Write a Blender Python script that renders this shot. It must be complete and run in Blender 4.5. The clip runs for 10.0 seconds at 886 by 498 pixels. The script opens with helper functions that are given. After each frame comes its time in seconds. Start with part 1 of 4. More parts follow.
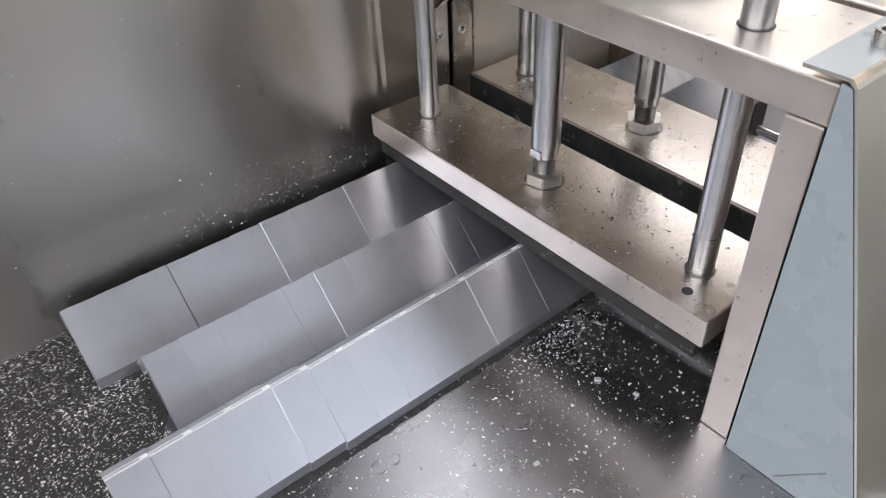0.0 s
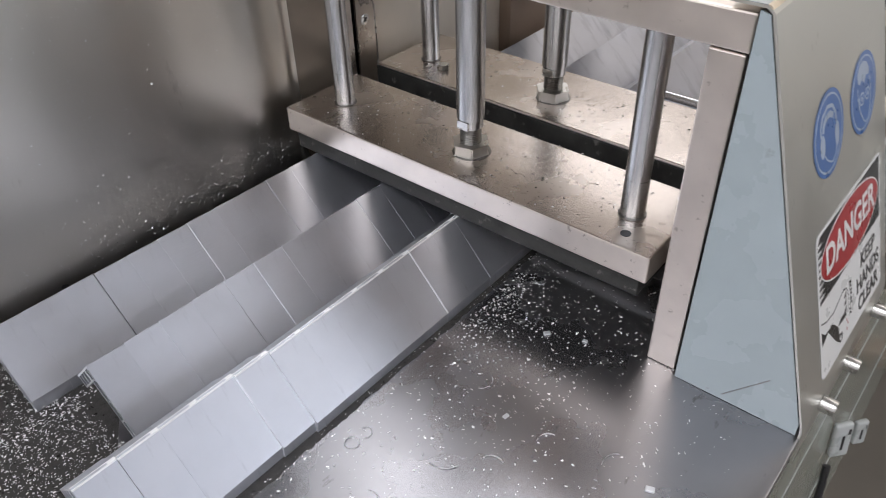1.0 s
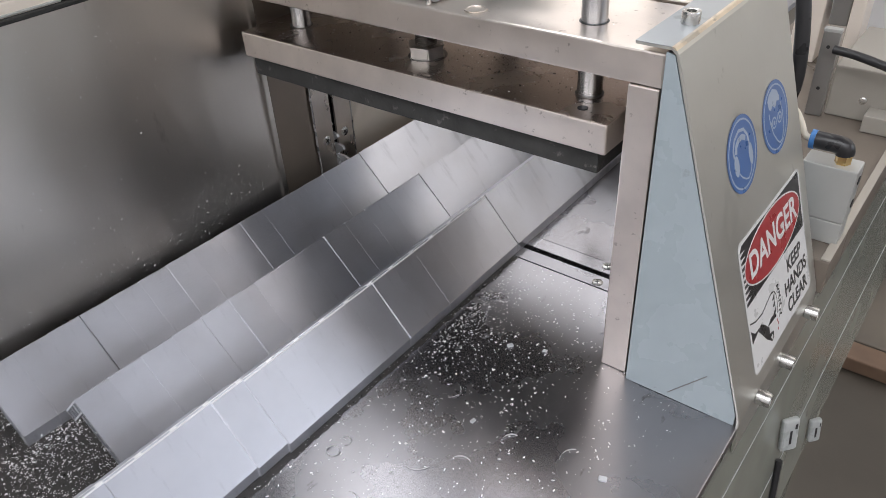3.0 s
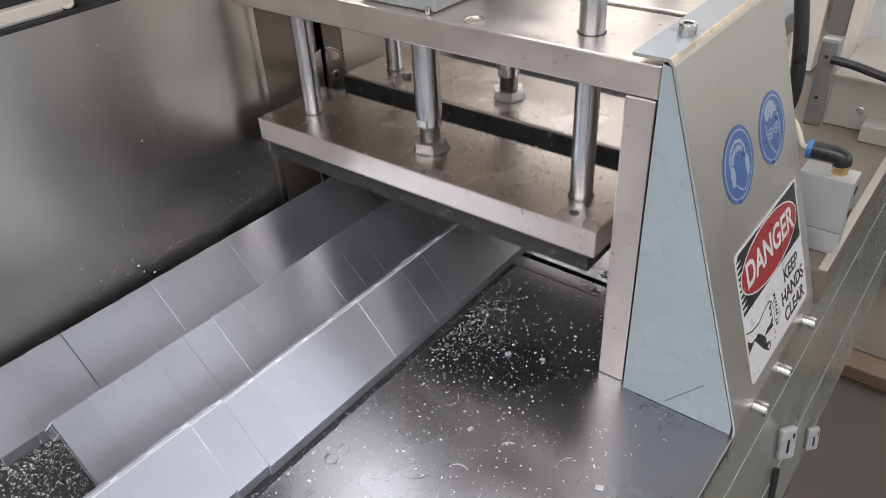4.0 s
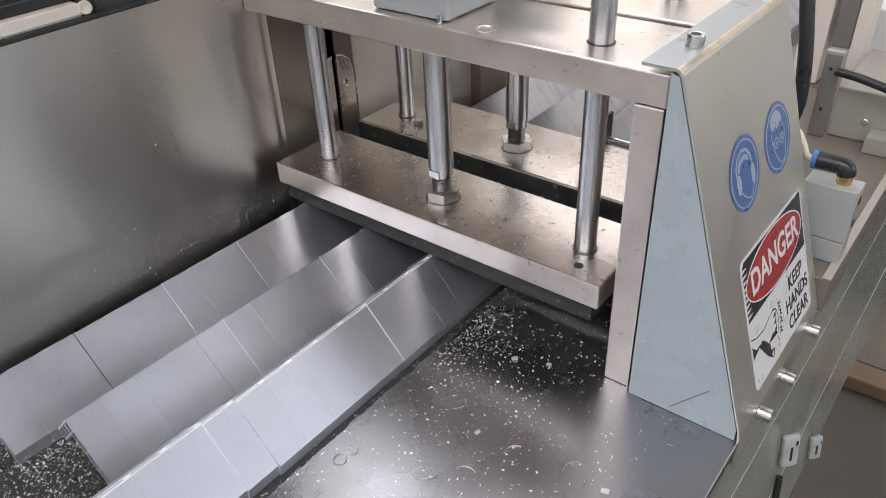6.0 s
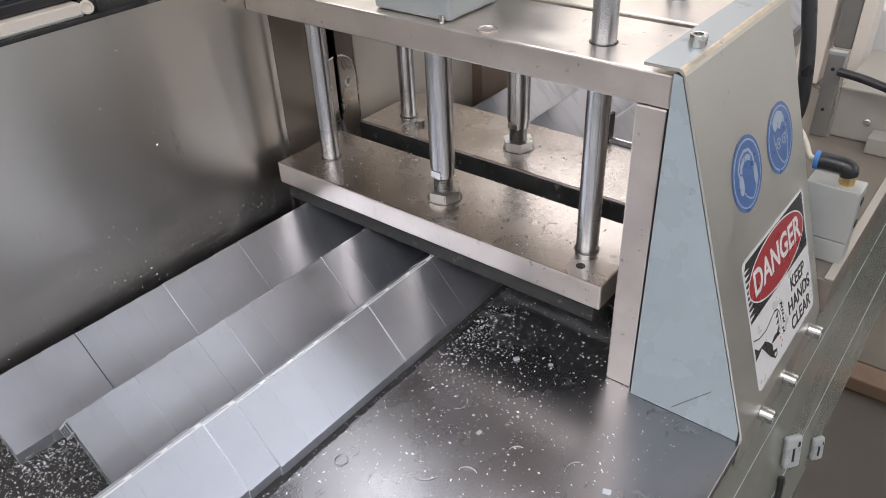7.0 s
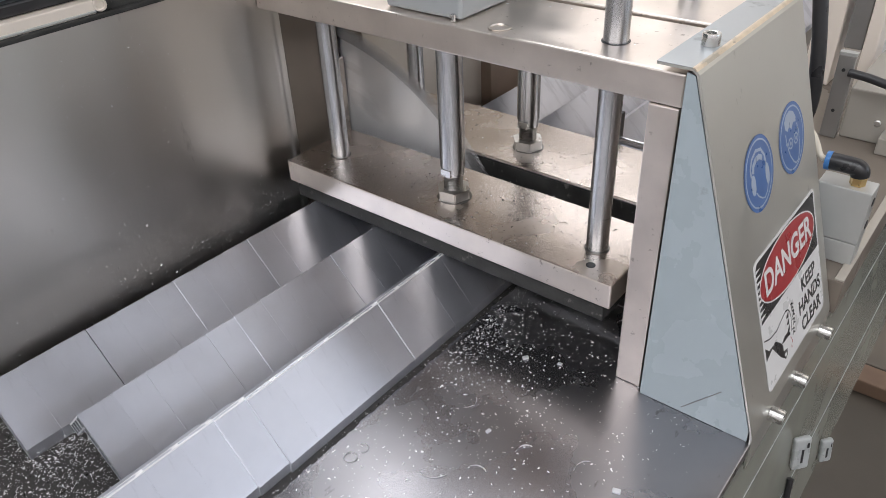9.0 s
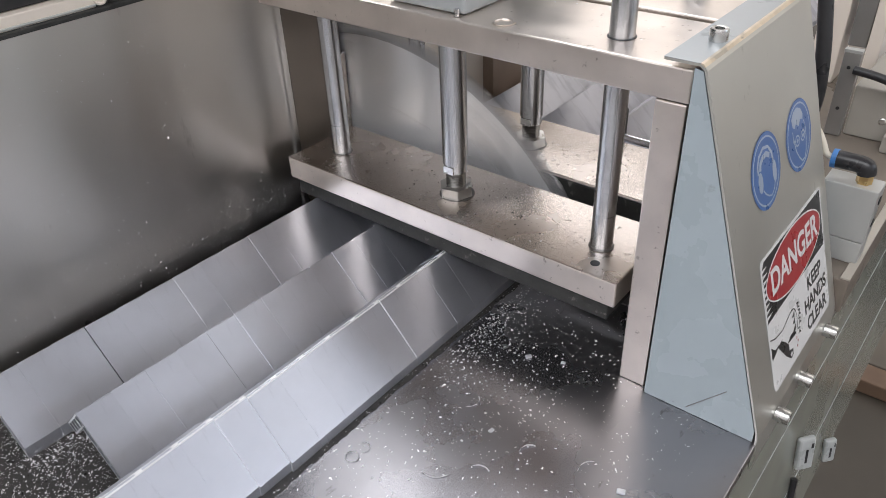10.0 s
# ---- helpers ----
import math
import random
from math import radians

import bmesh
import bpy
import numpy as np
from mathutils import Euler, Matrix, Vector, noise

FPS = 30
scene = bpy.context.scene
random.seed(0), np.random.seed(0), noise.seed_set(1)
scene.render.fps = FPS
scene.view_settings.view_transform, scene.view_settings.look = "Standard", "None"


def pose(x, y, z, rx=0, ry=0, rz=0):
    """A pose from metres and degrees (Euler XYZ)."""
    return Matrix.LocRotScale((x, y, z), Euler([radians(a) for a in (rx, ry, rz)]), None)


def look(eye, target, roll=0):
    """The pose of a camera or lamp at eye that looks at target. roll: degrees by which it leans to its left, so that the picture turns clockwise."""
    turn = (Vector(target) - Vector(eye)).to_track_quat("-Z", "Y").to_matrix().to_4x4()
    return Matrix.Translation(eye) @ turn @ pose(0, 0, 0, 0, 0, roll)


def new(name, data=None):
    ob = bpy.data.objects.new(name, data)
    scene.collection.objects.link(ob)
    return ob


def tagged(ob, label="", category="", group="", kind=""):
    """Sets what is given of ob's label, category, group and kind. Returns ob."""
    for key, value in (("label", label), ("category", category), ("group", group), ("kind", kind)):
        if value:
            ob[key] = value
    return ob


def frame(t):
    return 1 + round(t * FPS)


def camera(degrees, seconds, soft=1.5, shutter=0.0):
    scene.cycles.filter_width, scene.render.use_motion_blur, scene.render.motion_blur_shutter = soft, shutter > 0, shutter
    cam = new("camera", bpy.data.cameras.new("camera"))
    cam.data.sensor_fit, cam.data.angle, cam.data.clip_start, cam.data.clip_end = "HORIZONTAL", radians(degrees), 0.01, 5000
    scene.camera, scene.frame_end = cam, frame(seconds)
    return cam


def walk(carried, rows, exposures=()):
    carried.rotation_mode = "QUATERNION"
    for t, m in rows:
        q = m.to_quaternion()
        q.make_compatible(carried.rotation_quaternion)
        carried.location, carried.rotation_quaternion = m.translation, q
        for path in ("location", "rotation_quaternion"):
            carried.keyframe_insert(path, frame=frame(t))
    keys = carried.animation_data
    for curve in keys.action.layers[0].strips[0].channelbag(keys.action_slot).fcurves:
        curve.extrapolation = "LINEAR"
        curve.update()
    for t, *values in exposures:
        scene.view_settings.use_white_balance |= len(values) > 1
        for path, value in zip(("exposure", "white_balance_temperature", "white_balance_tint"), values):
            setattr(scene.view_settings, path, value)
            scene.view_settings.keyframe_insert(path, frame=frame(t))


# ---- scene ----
cam = camera(60.7, 10.0, soft=0.68, shutter=0.5)
PATH = [
    (0, (0.145, -0.365, 0.473), (-1.09, 0.583, -0.783), -2.8),
    (0.5, (0.124, -0.4, 0.452), (-1.001, 0.699, -0.784), -1.5),
    (1, (0.13, -0.428, 0.449), (-0.901, 0.776, -0.771), -1.7),
    (1.5, (0.135, -0.441, 0.458), (-0.863, 0.821, -0.729), -1.4),
    (2, (0.154, -0.447, 0.471), (-0.844, 0.847, -0.681), -2.8),
    (2.5, (0.174, -0.459, 0.475), (-0.855, 0.811, -0.678), -3.4),
    (4, (0.183, -0.458, 0.482), (-0.862, 0.812, -0.655), -3.2),
    (4.5, (0.183, -0.461, 0.482), (-0.862, 0.814, -0.65), -2.9),
    (5, (0.183, -0.467, 0.484), (-0.866, 0.811, -0.643), -2.8),
    (5.5, (0.184, -0.469, 0.485), (-0.87, 0.809, -0.636), -2.7),
    (7, (0.183, -0.469, 0.484), (-0.876, 0.808, -0.633), -2.7),
    (7.5, (0.18, -0.472, 0.485), (-0.88, 0.803, -0.633), -2.4),
    (8, (0.178, -0.477, 0.482), (-0.881, 0.804, -0.631), -2.2),
    (8.5, (0.18, -0.476, 0.482), (-0.884, 0.802, -0.629), -2.4),
    (9, (0.18, -0.473, 0.483), (-0.889, 0.797, -0.633), -2.6),
    (9.5, (0.177, -0.47, 0.481), (-0.89, 0.797, -0.64), -2.6),
    (10, (0.174, -0.471, 0.479), (-0.891, 0.798, -0.641), -2.4),
]
walk(cam, [(t, look(eye, target, roll)) for t, eye, target, roll in PATH])

# ---- world, lamps, exposure ----
scene.view_settings.exposure = 0.28
world = bpy.data.worlds.new("workshop_air")
world.use_nodes = True
scene.world = world
wn = world.node_tree.nodes
sky = wn.new("ShaderNodeTexSky")
sky.sky_type, sky.sun_disc = "NISHITA", False
sky.sun_elevation, sky.sun_rotation = radians(42), radians(60)
wn["Background"].inputs["Strength"].default_value = 0.1
world.node_tree.links.new(sky.outputs[0], wn["Background"].inputs["Color"])


LAMP = (0.955, 0.962, 1.0)


def area_lamp(name, eye, target, sx, sy, watts, color):
    data = bpy.data.lights.new(name, "AREA")
    data.shape, data.size, data.size_y, data.energy, data.color = "RECTANGLE", sx, sy, watts, color
    ob = new(name, data)
    ob.matrix_world = look(eye, target)
    return ob


area_lamp("hall_lamp", (-2.3, 2.35, 3.15), (-2.3, 2.35, 0), 3.0, 3.2, 90, LAMP)
area_lamp("hall_lamp", (2.0, 2.9, 3.15), (2.0, 2.9, 0), 3.2, 2.1, 29, (1.0, 0.95, 0.90))
area_lamp("hall_lamp", (0.0, -2.5, 3.15), (0.0, -2.5, 0), 6.4, 2.6, 175, LAMP)
area_lamp("window_light", (3.98, 2.0, 1.7), (0, 2.0, 1.5), 3.9, 1.9, 22, (0.93, 0.96, 1.0))


# ---- materials ----
def material(name, base, rough, metal=0.0, var=0.12, scale=30.0, stretch=(1, 1, 1), bump=0.02, rvar=0.1, fine=400.0, spec=0.5, coat=0.0, wave=None, scuff=0.0, rnd=0.3, rowed=False, dirt=None, brushed=None, droplets=None):
    """A surface with coarse stains and a fine, possibly stretched, grain."""
    m = bpy.data.materials.new(name)
    m.use_nodes = True
    n, l = m.node_tree.nodes, m.node_tree.links
    b = n["Principled BSDF"]
    co = n.new("ShaderNodeTexCoord")
    mp = n.new("ShaderNodeMapping")
    mp.inputs["Scale"].default_value = stretch
    l.new(co.outputs["Object"], mp.inputs[0])
    big = n.new("ShaderNodeTexNoise")
    big.inputs["Scale"].default_value, big.inputs["Detail"].default_value = scale, 5
    l.new(co.outputs["Object"], big.inputs["Vector"])
    small = n.new("ShaderNodeTexNoise")
    small.inputs["Scale"].default_value, small.inputs["Detail"].default_value = fine, 3
    l.new(mp.outputs[0], small.inputs["Vector"])
    info = n.new("ShaderNodeObjectInfo")
    if rowed:
        # the grain runs on from piece to piece along a row
        shift = n.new("ShaderNodeVectorMath")
        l.new(co.outputs["Object"], shift.inputs[0])
        l.new(info.outputs["Color"], shift.inputs[1])
        l.new(shift.outputs[0], mp.inputs[0])
        l.new(shift.outputs[0], big.inputs["Vector"])
    add = n.new("ShaderNodeMath")
    add.operation = "MULTIPLY_ADD"
    l.new(info.outputs["Random"], add.inputs[0])
    add.inputs[1].default_value = rnd
    l.new(big.outputs["Fac"], add.inputs[2])
    ramp = n.new("ShaderNodeMapRange")
    ramp.inputs["From Min"].default_value, ramp.inputs["From Max"].default_value = 0.3 + rnd * 0.2, 0.7 + rnd * 0.8
    ramp.inputs["To Min"].default_value, ramp.inputs["To Max"].default_value = 1 - var, 1 + var
    l.new(add.outputs[0], ramp.inputs["Value"])
    mix = n.new("ShaderNodeVectorMath")
    mix.operation = "SCALE"
    mix.inputs[0].default_value = base
    l.new(ramp.outputs[0], mix.inputs["Scale"])
    tint = mix.outputs[0]
    rough_add = None
    if dirt:
        # dried oil and dirt in small ragged specks and smears: scale, share, colour, stretch
        dm, dt, dr, dc = n.new("ShaderNodeMapping"), n.new("ShaderNodeTexNoise"), n.new("ShaderNodeMapRange"), n.new("ShaderNodeMix")
        dm.inputs["Scale"].default_value = dirt[3]
        dt.inputs["Scale"].default_value, dt.inputs["Detail"].default_value, dt.inputs["Roughness"].default_value = dirt[0], 6, 0.62
        dr.inputs["From Min"].default_value, dr.inputs["From Max"].default_value = dirt[1], dirt[1] + 0.07
        dr.inputs["To Max"].default_value = dirt[4]
        dc.data_type = "RGBA"
        dc.inputs["B"].default_value = (*dirt[2], 1)
        l.new(co.outputs["Object"], dm.inputs[0])
        l.new(dm.outputs[0], dt.inputs["Vector"])
        l.new(dt.outputs["Fac"], dr.inputs["Value"])
        l.new(dr.outputs[0], dc.inputs["Factor"])
        l.new(mix.outputs[0], dc.inputs["A"])
        tint = dc.outputs["Result"]
        rough_add = dr.outputs[0]
    l.new(tint, b.inputs["Base Color"])
    rr = n.new("ShaderNodeMapRange")
    rr.inputs["From Min"].default_value, rr.inputs["From Max"].default_value = 0.3, 0.7
    rr.inputs["To Min"].default_value, rr.inputs["To Max"].default_value = max(0.02, rough - rvar), rough + rvar
    l.new(big.outputs["Fac"], rr.inputs["Value"])
    if rough_add:
        ra = n.new("ShaderNodeMath")
        ra.operation = "MULTIPLY_ADD"
        ra.inputs[1].default_value = 0.25
        l.new(rough_add, ra.inputs[0])
        l.new(rr.outputs[0], ra.inputs[2])
        l.new(ra.outputs[0], b.inputs["Roughness"])
    else:
        l.new(rr.outputs[0], b.inputs["Roughness"])
    bp = n.new("ShaderNodeBump")
    bp.inputs["Strength"].default_value, bp.inputs["Distance"].default_value = bump, 0.001
    l.new(small.outputs["Fac"], bp.inputs["Height"])
    last = bp
    if wave:
        # soft dents of the sheet: scale, stretch, depth in metres
        wm, wt, wb = n.new("ShaderNodeMapping"), n.new("ShaderNodeTexNoise"), n.new("ShaderNodeBump")
        wm.inputs["Scale"].default_value = wave[1]
        wt.inputs["Scale"].default_value, wt.inputs["Detail"].default_value = wave[0], 1.5
        wb.inputs["Strength"].default_value, wb.inputs["Distance"].default_value = 1.0, wave[2]
        l.new(co.outputs["Object"], wm.inputs[0])
        l.new(wm.outputs[0], wt.inputs["Vector"])
        l.new(wt.outputs["Fac"], wb.inputs["Height"])
        l.new(bp.outputs[0], wb.inputs["Normal"])
        last = wb
    if scuff:
        # thin scratches: a distorted wave cut to fine lines
        sm, st, sr, sb = n.new("ShaderNodeMapping"), n.new("ShaderNodeTexNoise"), n.new("ShaderNodeMapRange"), n.new("ShaderNodeBump")
        sm.inputs["Scale"].default_value = (1, 0.08, 1)
        sm.inputs["Rotation"].default_value = (0, 0, 0.6)
        st.inputs["Scale"].default_value, st.inputs["Detail"].default_value, st.inputs["Distortion"].default_value = 140, 2, 0.6
        sr.inputs["From Min"].default_value, sr.inputs["From Max"].default_value = 0.60, 0.68
        sb.inputs["Strength"].default_value, sb.inputs["Distance"].default_value = scuff, 0.001
        l.new(co.outputs["Object"], sm.inputs[0])
        l.new(sm.outputs[0], st.inputs["Vector"])
        l.new(st.outputs["Fac"], sr.inputs["Value"])
        l.new(sr.outputs[0], sb.inputs["Height"])
        l.new(last.outputs[0], sb.inputs["Normal"])
        last = sb
    l.new(last.outputs[0], b.inputs["Normal"])
    if droplets:
        # a film of fine oil drops: scale, height
        dn, db = n.new("ShaderNodeTexNoise"), n.new("ShaderNodeBump")
        dn.inputs["Scale"].default_value, dn.inputs["Detail"].default_value = droplets[0], 2
        db.inputs["Strength"].default_value, db.inputs["Distance"].default_value = 1.0, droplets[1]
        l.new(co.outputs["Object"], dn.inputs["Vector"])
        l.new(dn.outputs["Fac"], db.inputs["Height"])
        l.new(last.outputs[0], db.inputs["Normal"])
        last = db
        l.new(last.outputs[0], b.inputs["Normal"])
    if brushed:
        # gloss drawn out across the grinding marks: amount, direction of the blur
        b.inputs["Anisotropic"].default_value = brushed[0]
        if brushed[1] == "axis":
            tg = n.new("ShaderNodeTangent")
            tg.direction_type, tg.axis = "RADIAL", "Z"
            b.inputs["Anisotropic Rotation"].default_value = 0.25
        else:
            tg = n.new("ShaderNodeCombineXYZ")
            for k in range(3):
                tg.inputs[k].default_value = brushed[1][k]
        l.new(tg.outputs[0], b.inputs["Tangent"])
    b.inputs["Metallic"].default_value = metal
    b.inputs["Specular IOR Level"].default_value = spec
    b.inputs["Coat Weight"].default_value = coat
    return m


ALU = material("mill_aluminium", (0.605, 0.622, 0.685), 0.37, 0.88, 0.10, 16, (1, 0.05, 1), 0.13, 0.08, 900, rnd=0.16, rowed=True, dirt=(30, 0.53, (0.42, 0.43, 0.48), (0.35, 1.5, 0.35), 0.38), brushed=(0.75, (1, 0, 0)))
ALU_CUT = material("sawn_aluminium", (0.84, 0.86, 0.90), 0.5, 0.8, 0.08, 60, (1, 1, 1), 0.2, 0.05, 900)
# paler and less metallic than the rest of the piece
ALU_EDGE = material("pale_ridge_metal", (0.90, 0.91, 0.93), 0.45, 0.3, 0.08, 60, (1, 0.1, 1), 0.08, 0.05, 700)
PLATE = material("nickelled_steel", (0.745, 0.68, 0.628), 0.37, 1, 0.12, 26, (0.3, 1, 1), 0.09, 0.07, 700, wave=(9, (1, 1, 1), 0.0006), dirt=(150, 0.64, (0.28, 0.23, 0.19), (1, 1, 1), 0.6))
OILED = material("oil_filmed_steel", (0.555, 0.505, 0.47), 0.23, 1, 0.18, 16, (0.3, 1, 1), 0.10, 0.10, 700, wave=(9, (1, 1, 1), 0.0006), dirt=(110, 0.61, (0.40, 0.34, 0.295), (1, 1, 1), 0.45), droplets=(700, 0.0002))
TABLE = material("worn_stainless_table", (0.29, 0.285, 0.302), 0.28, 0.95, 0.16, 9, (1, 1, 1), 0.05, 0.08, 1200, wave=(5, (1, 1, 1), 0.0004), scuff=0.07, dirt=(60, 0.64, (0.12, 0.11, 0.105), (1, 0.4, 1), 0.6))
WALL = material("brushed_stainless_wall", (0.64, 0.617, 0.583), 0.29, 1, 0.06, 5, (1, 1, 0.06), 0.06, 0.03, 260, wave=(9, (1, 1, 0.3), 0.0036), dirt=(26, 0.64, (0.34, 0.32, 0.30), (1, 1, 0.3), 0.6), brushed=(0.75, (0, 0, 1)))
CHROME = material("ground_chrome_rod", (0.55, 0.56, 0.58), 0.24, 1, 0.03, 30, (1, 1, 12), 0.03, 0.03, 300, brushed=(1.0, "axis"))
BROWNSHEET = material("dark_brown_sheet", (0.23, 0.195, 0.162), 0.36, 0.6, 0.12, 9, (1, 1, 0.3), 0.06, 0.08, 260)
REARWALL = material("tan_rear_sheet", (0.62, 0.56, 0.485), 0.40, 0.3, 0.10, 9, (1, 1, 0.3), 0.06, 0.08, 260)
FEEDSTEEL = material("grey_feed_steel", (0.40, 0.40, 0.375), 0.42, 0.7, 0.15, 24, (1, 1, 1), 0.1, 0.08, 400)
ZINC = material("zinc_plated_steel", (0.66, 0.66, 0.65), 0.26, 1, 0.08, 80, (1, 1, 1), 0.1, 0.08, 500)
DARKSTEEL = material("oiled_thread", (0.25, 0.24, 0.23), 0.35, 1, 0.1, 90, (1, 1, 1), 0.1, 0.1, 500)
RUBBER = material("dark_rubber", (0.034, 0.034, 0.033), 0.62, 0, 0.6, 45, (1, 1, 1), 0.5, 0.12, 300, spec=0.3, dirt=(70, 0.61, (0.20, 0.19, 0.18), (1, 1, 1), 0.7))
GUARD = material("guard_galvanised", (0.60, 0.595, 0.555), 0.34, 0.8, 0.08, 12, (1, 1, 1), 0.06, 0.07, 250, wave=(6, (1, 1, 0.5), 0.003), dirt=(30, 0.64, (0.24, 0.23, 0.20), (1, 1, 0.5), 0.5))
BLUEGREY = material("blue_grey_paint", (0.355, 0.415, 0.45), 0.27, 0, 0.07, 14, (1, 1, 1), 0.06, 0.06, 250, dirt=(60, 0.67, (0.15, 0.17, 0.18), (1, 1, 1), 0.6))
SIDEPAINT = material("grey_green_paint", (0.20, 0.21, 0.18), 0.25, 0, 0.16, 7, (1, 1, 1), 0.08, 0.1, 150, dirt=(20, 0.56, (0.09, 0.085, 0.07), (1, 0.5, 1), 0.7))
GREYBOX = material("grey_cylinder_paint", (0.33, 0.35, 0.36), 0.42, 0, 0.04, 25, (1, 1, 1), 0.08, 0.06, 300)
WHITEBLOCK = material("pale_anodised_block", (0.44, 0.445, 0.43), 0.4, 0.2, 0.08, 30, (1, 1, 1), 0.06, 0.08, 300)
BEIGE = material("pale_machine_paint", (0.38, 0.35, 0.305), 0.4, 0, 0.08, 10, (1, 1, 1), 0.05, 0.1, 200)
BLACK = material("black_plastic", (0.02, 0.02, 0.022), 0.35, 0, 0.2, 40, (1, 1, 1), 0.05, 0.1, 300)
BRASS = material("brass_fitting", (0.62, 0.44, 0.20), 0.3, 1, 0.1, 60, (1, 1, 1), 0.05, 0.1, 300)
RINGBLUE = material("blue_release_ring", (0.05, 0.18, 0.45), 0.4)
TUBE = material("clear_air_tube", (0.72, 0.66, 0.55), 0.25)
SIGNBLUE = material("sticker_blue", (0.055, 0.13, 0.33), 0.3, 0, 0.05, 40, (1, 1, 1), 0.02, 0.05)
SIGNWHITE = material("sticker_white", (0.68, 0.68, 0.68), 0.3, 0, 0.03, 40, (1, 1, 1), 0.02, 0.05)
SIGNRED = material("sticker_red", (0.36, 0.035, 0.04), 0.3, 0, 0.05, 40, (1, 1, 1), 0.02, 0.05)
SIGNBLACK = material("sticker_black", (0.022, 0.022, 0.024), 0.3, 0, 0.1, 40, (1, 1, 1), 0.02, 0.05)
SIGNGREY = material("sticker_pale_blue", (0.33, 0.39, 0.49), 0.3, 0, 0.05, 40, (1, 1, 1), 0.02, 0.05)
HALLWALL = material("hall_plaster", (0.72, 0.70, 0.69), 0.7, 0, 0.1, 1.2, (1, 1, 1), 0.05, 0.1, 30)
NUTSTEEL = material("grey_nut_steel", (0.66, 0.65, 0.63), 0.33, 1, 0.1, 90, (1, 1, 1), 0.1, 0.08, 500)
SLOTSTEEL = material("brownish_slot_steel", (0.47, 0.43, 0.385), 0.32, 0.9, 0.12, 40, (1, 1, 0.2), 0.1, 0.08, 400)
# warm tint for the unseen north wall, to warm reflections in the metal
WARMWALL = material("warm_reflecting_wall", (0.77, 0.72, 0.665), 0.6, 0, 0.08, 1.2, (1, 1, 1), 0.05, 0.1, 30)
HALLFLOOR = material("hall_concrete", (0.062, 0.053, 0.043), 0.4, 0, 0.4, 2.5, (1, 1, 1), 0.1, 0.15, 40)
BLADE = material("saw_blade_steel", (0.93, 0.95, 0.98), 0.30, 0.62, 0.04, 10, (1, 1, 1), 0.03, 0.04, 300, brushed=(0.8, (0, 0, 1)))
CARBIDE = material("blade_tooth_steel", (0.52, 0.53, 0.55), 0.5, 0.8, 0.1, 80)
BROWNSTEEL = material("browned_steel", (0.36, 0.275, 0.215), 0.5, 0.5, 0.15, 14)
SWARF = material("aluminium_swarf", (0.90, 0.90, 0.92), 0.35, 0.3, 0.12, 300, (1, 1, 1), 0.1, 0.1, 900)


# ---- mesh helpers ----
def finish(name, bm, mat, smooth=False):
    me = bpy.data.meshes.new(name)
    bmesh.ops.recalc_face_normals(bm, faces=bm.faces)
    bm.to_mesh(me)
    bm.free()
    for m in (mat if isinstance(mat, (list, tuple)) else [mat]):
        me.materials.append(m)
    if smooth:
        me.shade_smooth()
        me.set_sharp_from_angle(angle=radians(35))
    return me


def part(name, bm, mat, parent=None, label="", smooth=False):
    ob = new(name, finish(name, bm, mat, smooth))
    if parent:
        ob.parent = parent
    return tagged(ob, label) if label else ob


def root(name, x=0, y=0, z=0, **tags):
    ob = new(name)
    ob.location = (x, y, z)
    return tagged(ob, **tags)


def box(x0, x1, y0, y1, z0, z1, bevel=0.0, bm=None, seg=2):
    bm2 = bmesh.new()
    bmesh.ops.create_cube(bm2, size=1)
    for v in bm2.verts:
        v.co = Vector(((x0 + x1) / 2 + v.co.x * (x1 - x0), (y0 + y1) / 2 + v.co.y * (y1 - y0), (z0 + z1) / 2 + v.co.z * (z1 - z0)))
    if bevel:
        bmesh.ops.bevel(bm2, geom=list(bm2.edges), offset=bevel, segments=seg, affect="EDGES", profile=0.5)
    return merge(bm, bm2)


def merge(bm, bm2):
    if bm is None:
        return bm2
    me = bpy.data.meshes.new("tmp")
    bm2.to_mesh(me)
    bm2.free()
    bm.from_mesh(me)
    bpy.data.meshes.remove(me)
    return bm


def lathe(points, seg=32, m=None, bm=None):
    """Turns a list of (radius, height) round z; m places the result."""
    bm2 = bmesh.new()
    rings = []
    for r, z in points:
        rings.append([bm2.verts.new((r * math.cos(2 * math.pi * k / seg), r * math.sin(2 * math.pi * k / seg), z)) for k in range(seg)])
    for a, b in zip(rings, rings[1:]):
        for k in range(seg):
            bm2.faces.new((a[k], a[(k + 1) % seg], b[(k + 1) % seg], b[k]))
    for ring, way in ((rings[0], -1), (rings[-1], 1)):
        if points[0 if way < 0 else -1][0] > 1e-6:
            bm2.faces.new(ring[::way])
    if m is not None:
        bm2.transform(m)
    return merge(bm, bm2)


def prism(poly, y0, y1, bm=None, axes="xz"):
    """A polygon in x and z, or x and y, or y and z, carried along the third axis."""
    def at(p, d):
        return {"xz": (p[0], d, p[1]), "xy": (p[0], p[1], d), "yz": (d, p[0], p[1])}[axes]
    bm2 = bmesh.new()
    a = [bm2.verts.new(at(p, y0)) for p in poly]
    b = [bm2.verts.new(at(p, y1)) for p in poly]
    bm2.faces.new(a)
    bm2.faces.new(b[::-1])
    for k in range(len(poly)):
        bm2.faces.new((a[k], a[(k + 1) % len(poly)], b[(k + 1) % len(poly)], b[k]))
    return merge(bm, bm2)


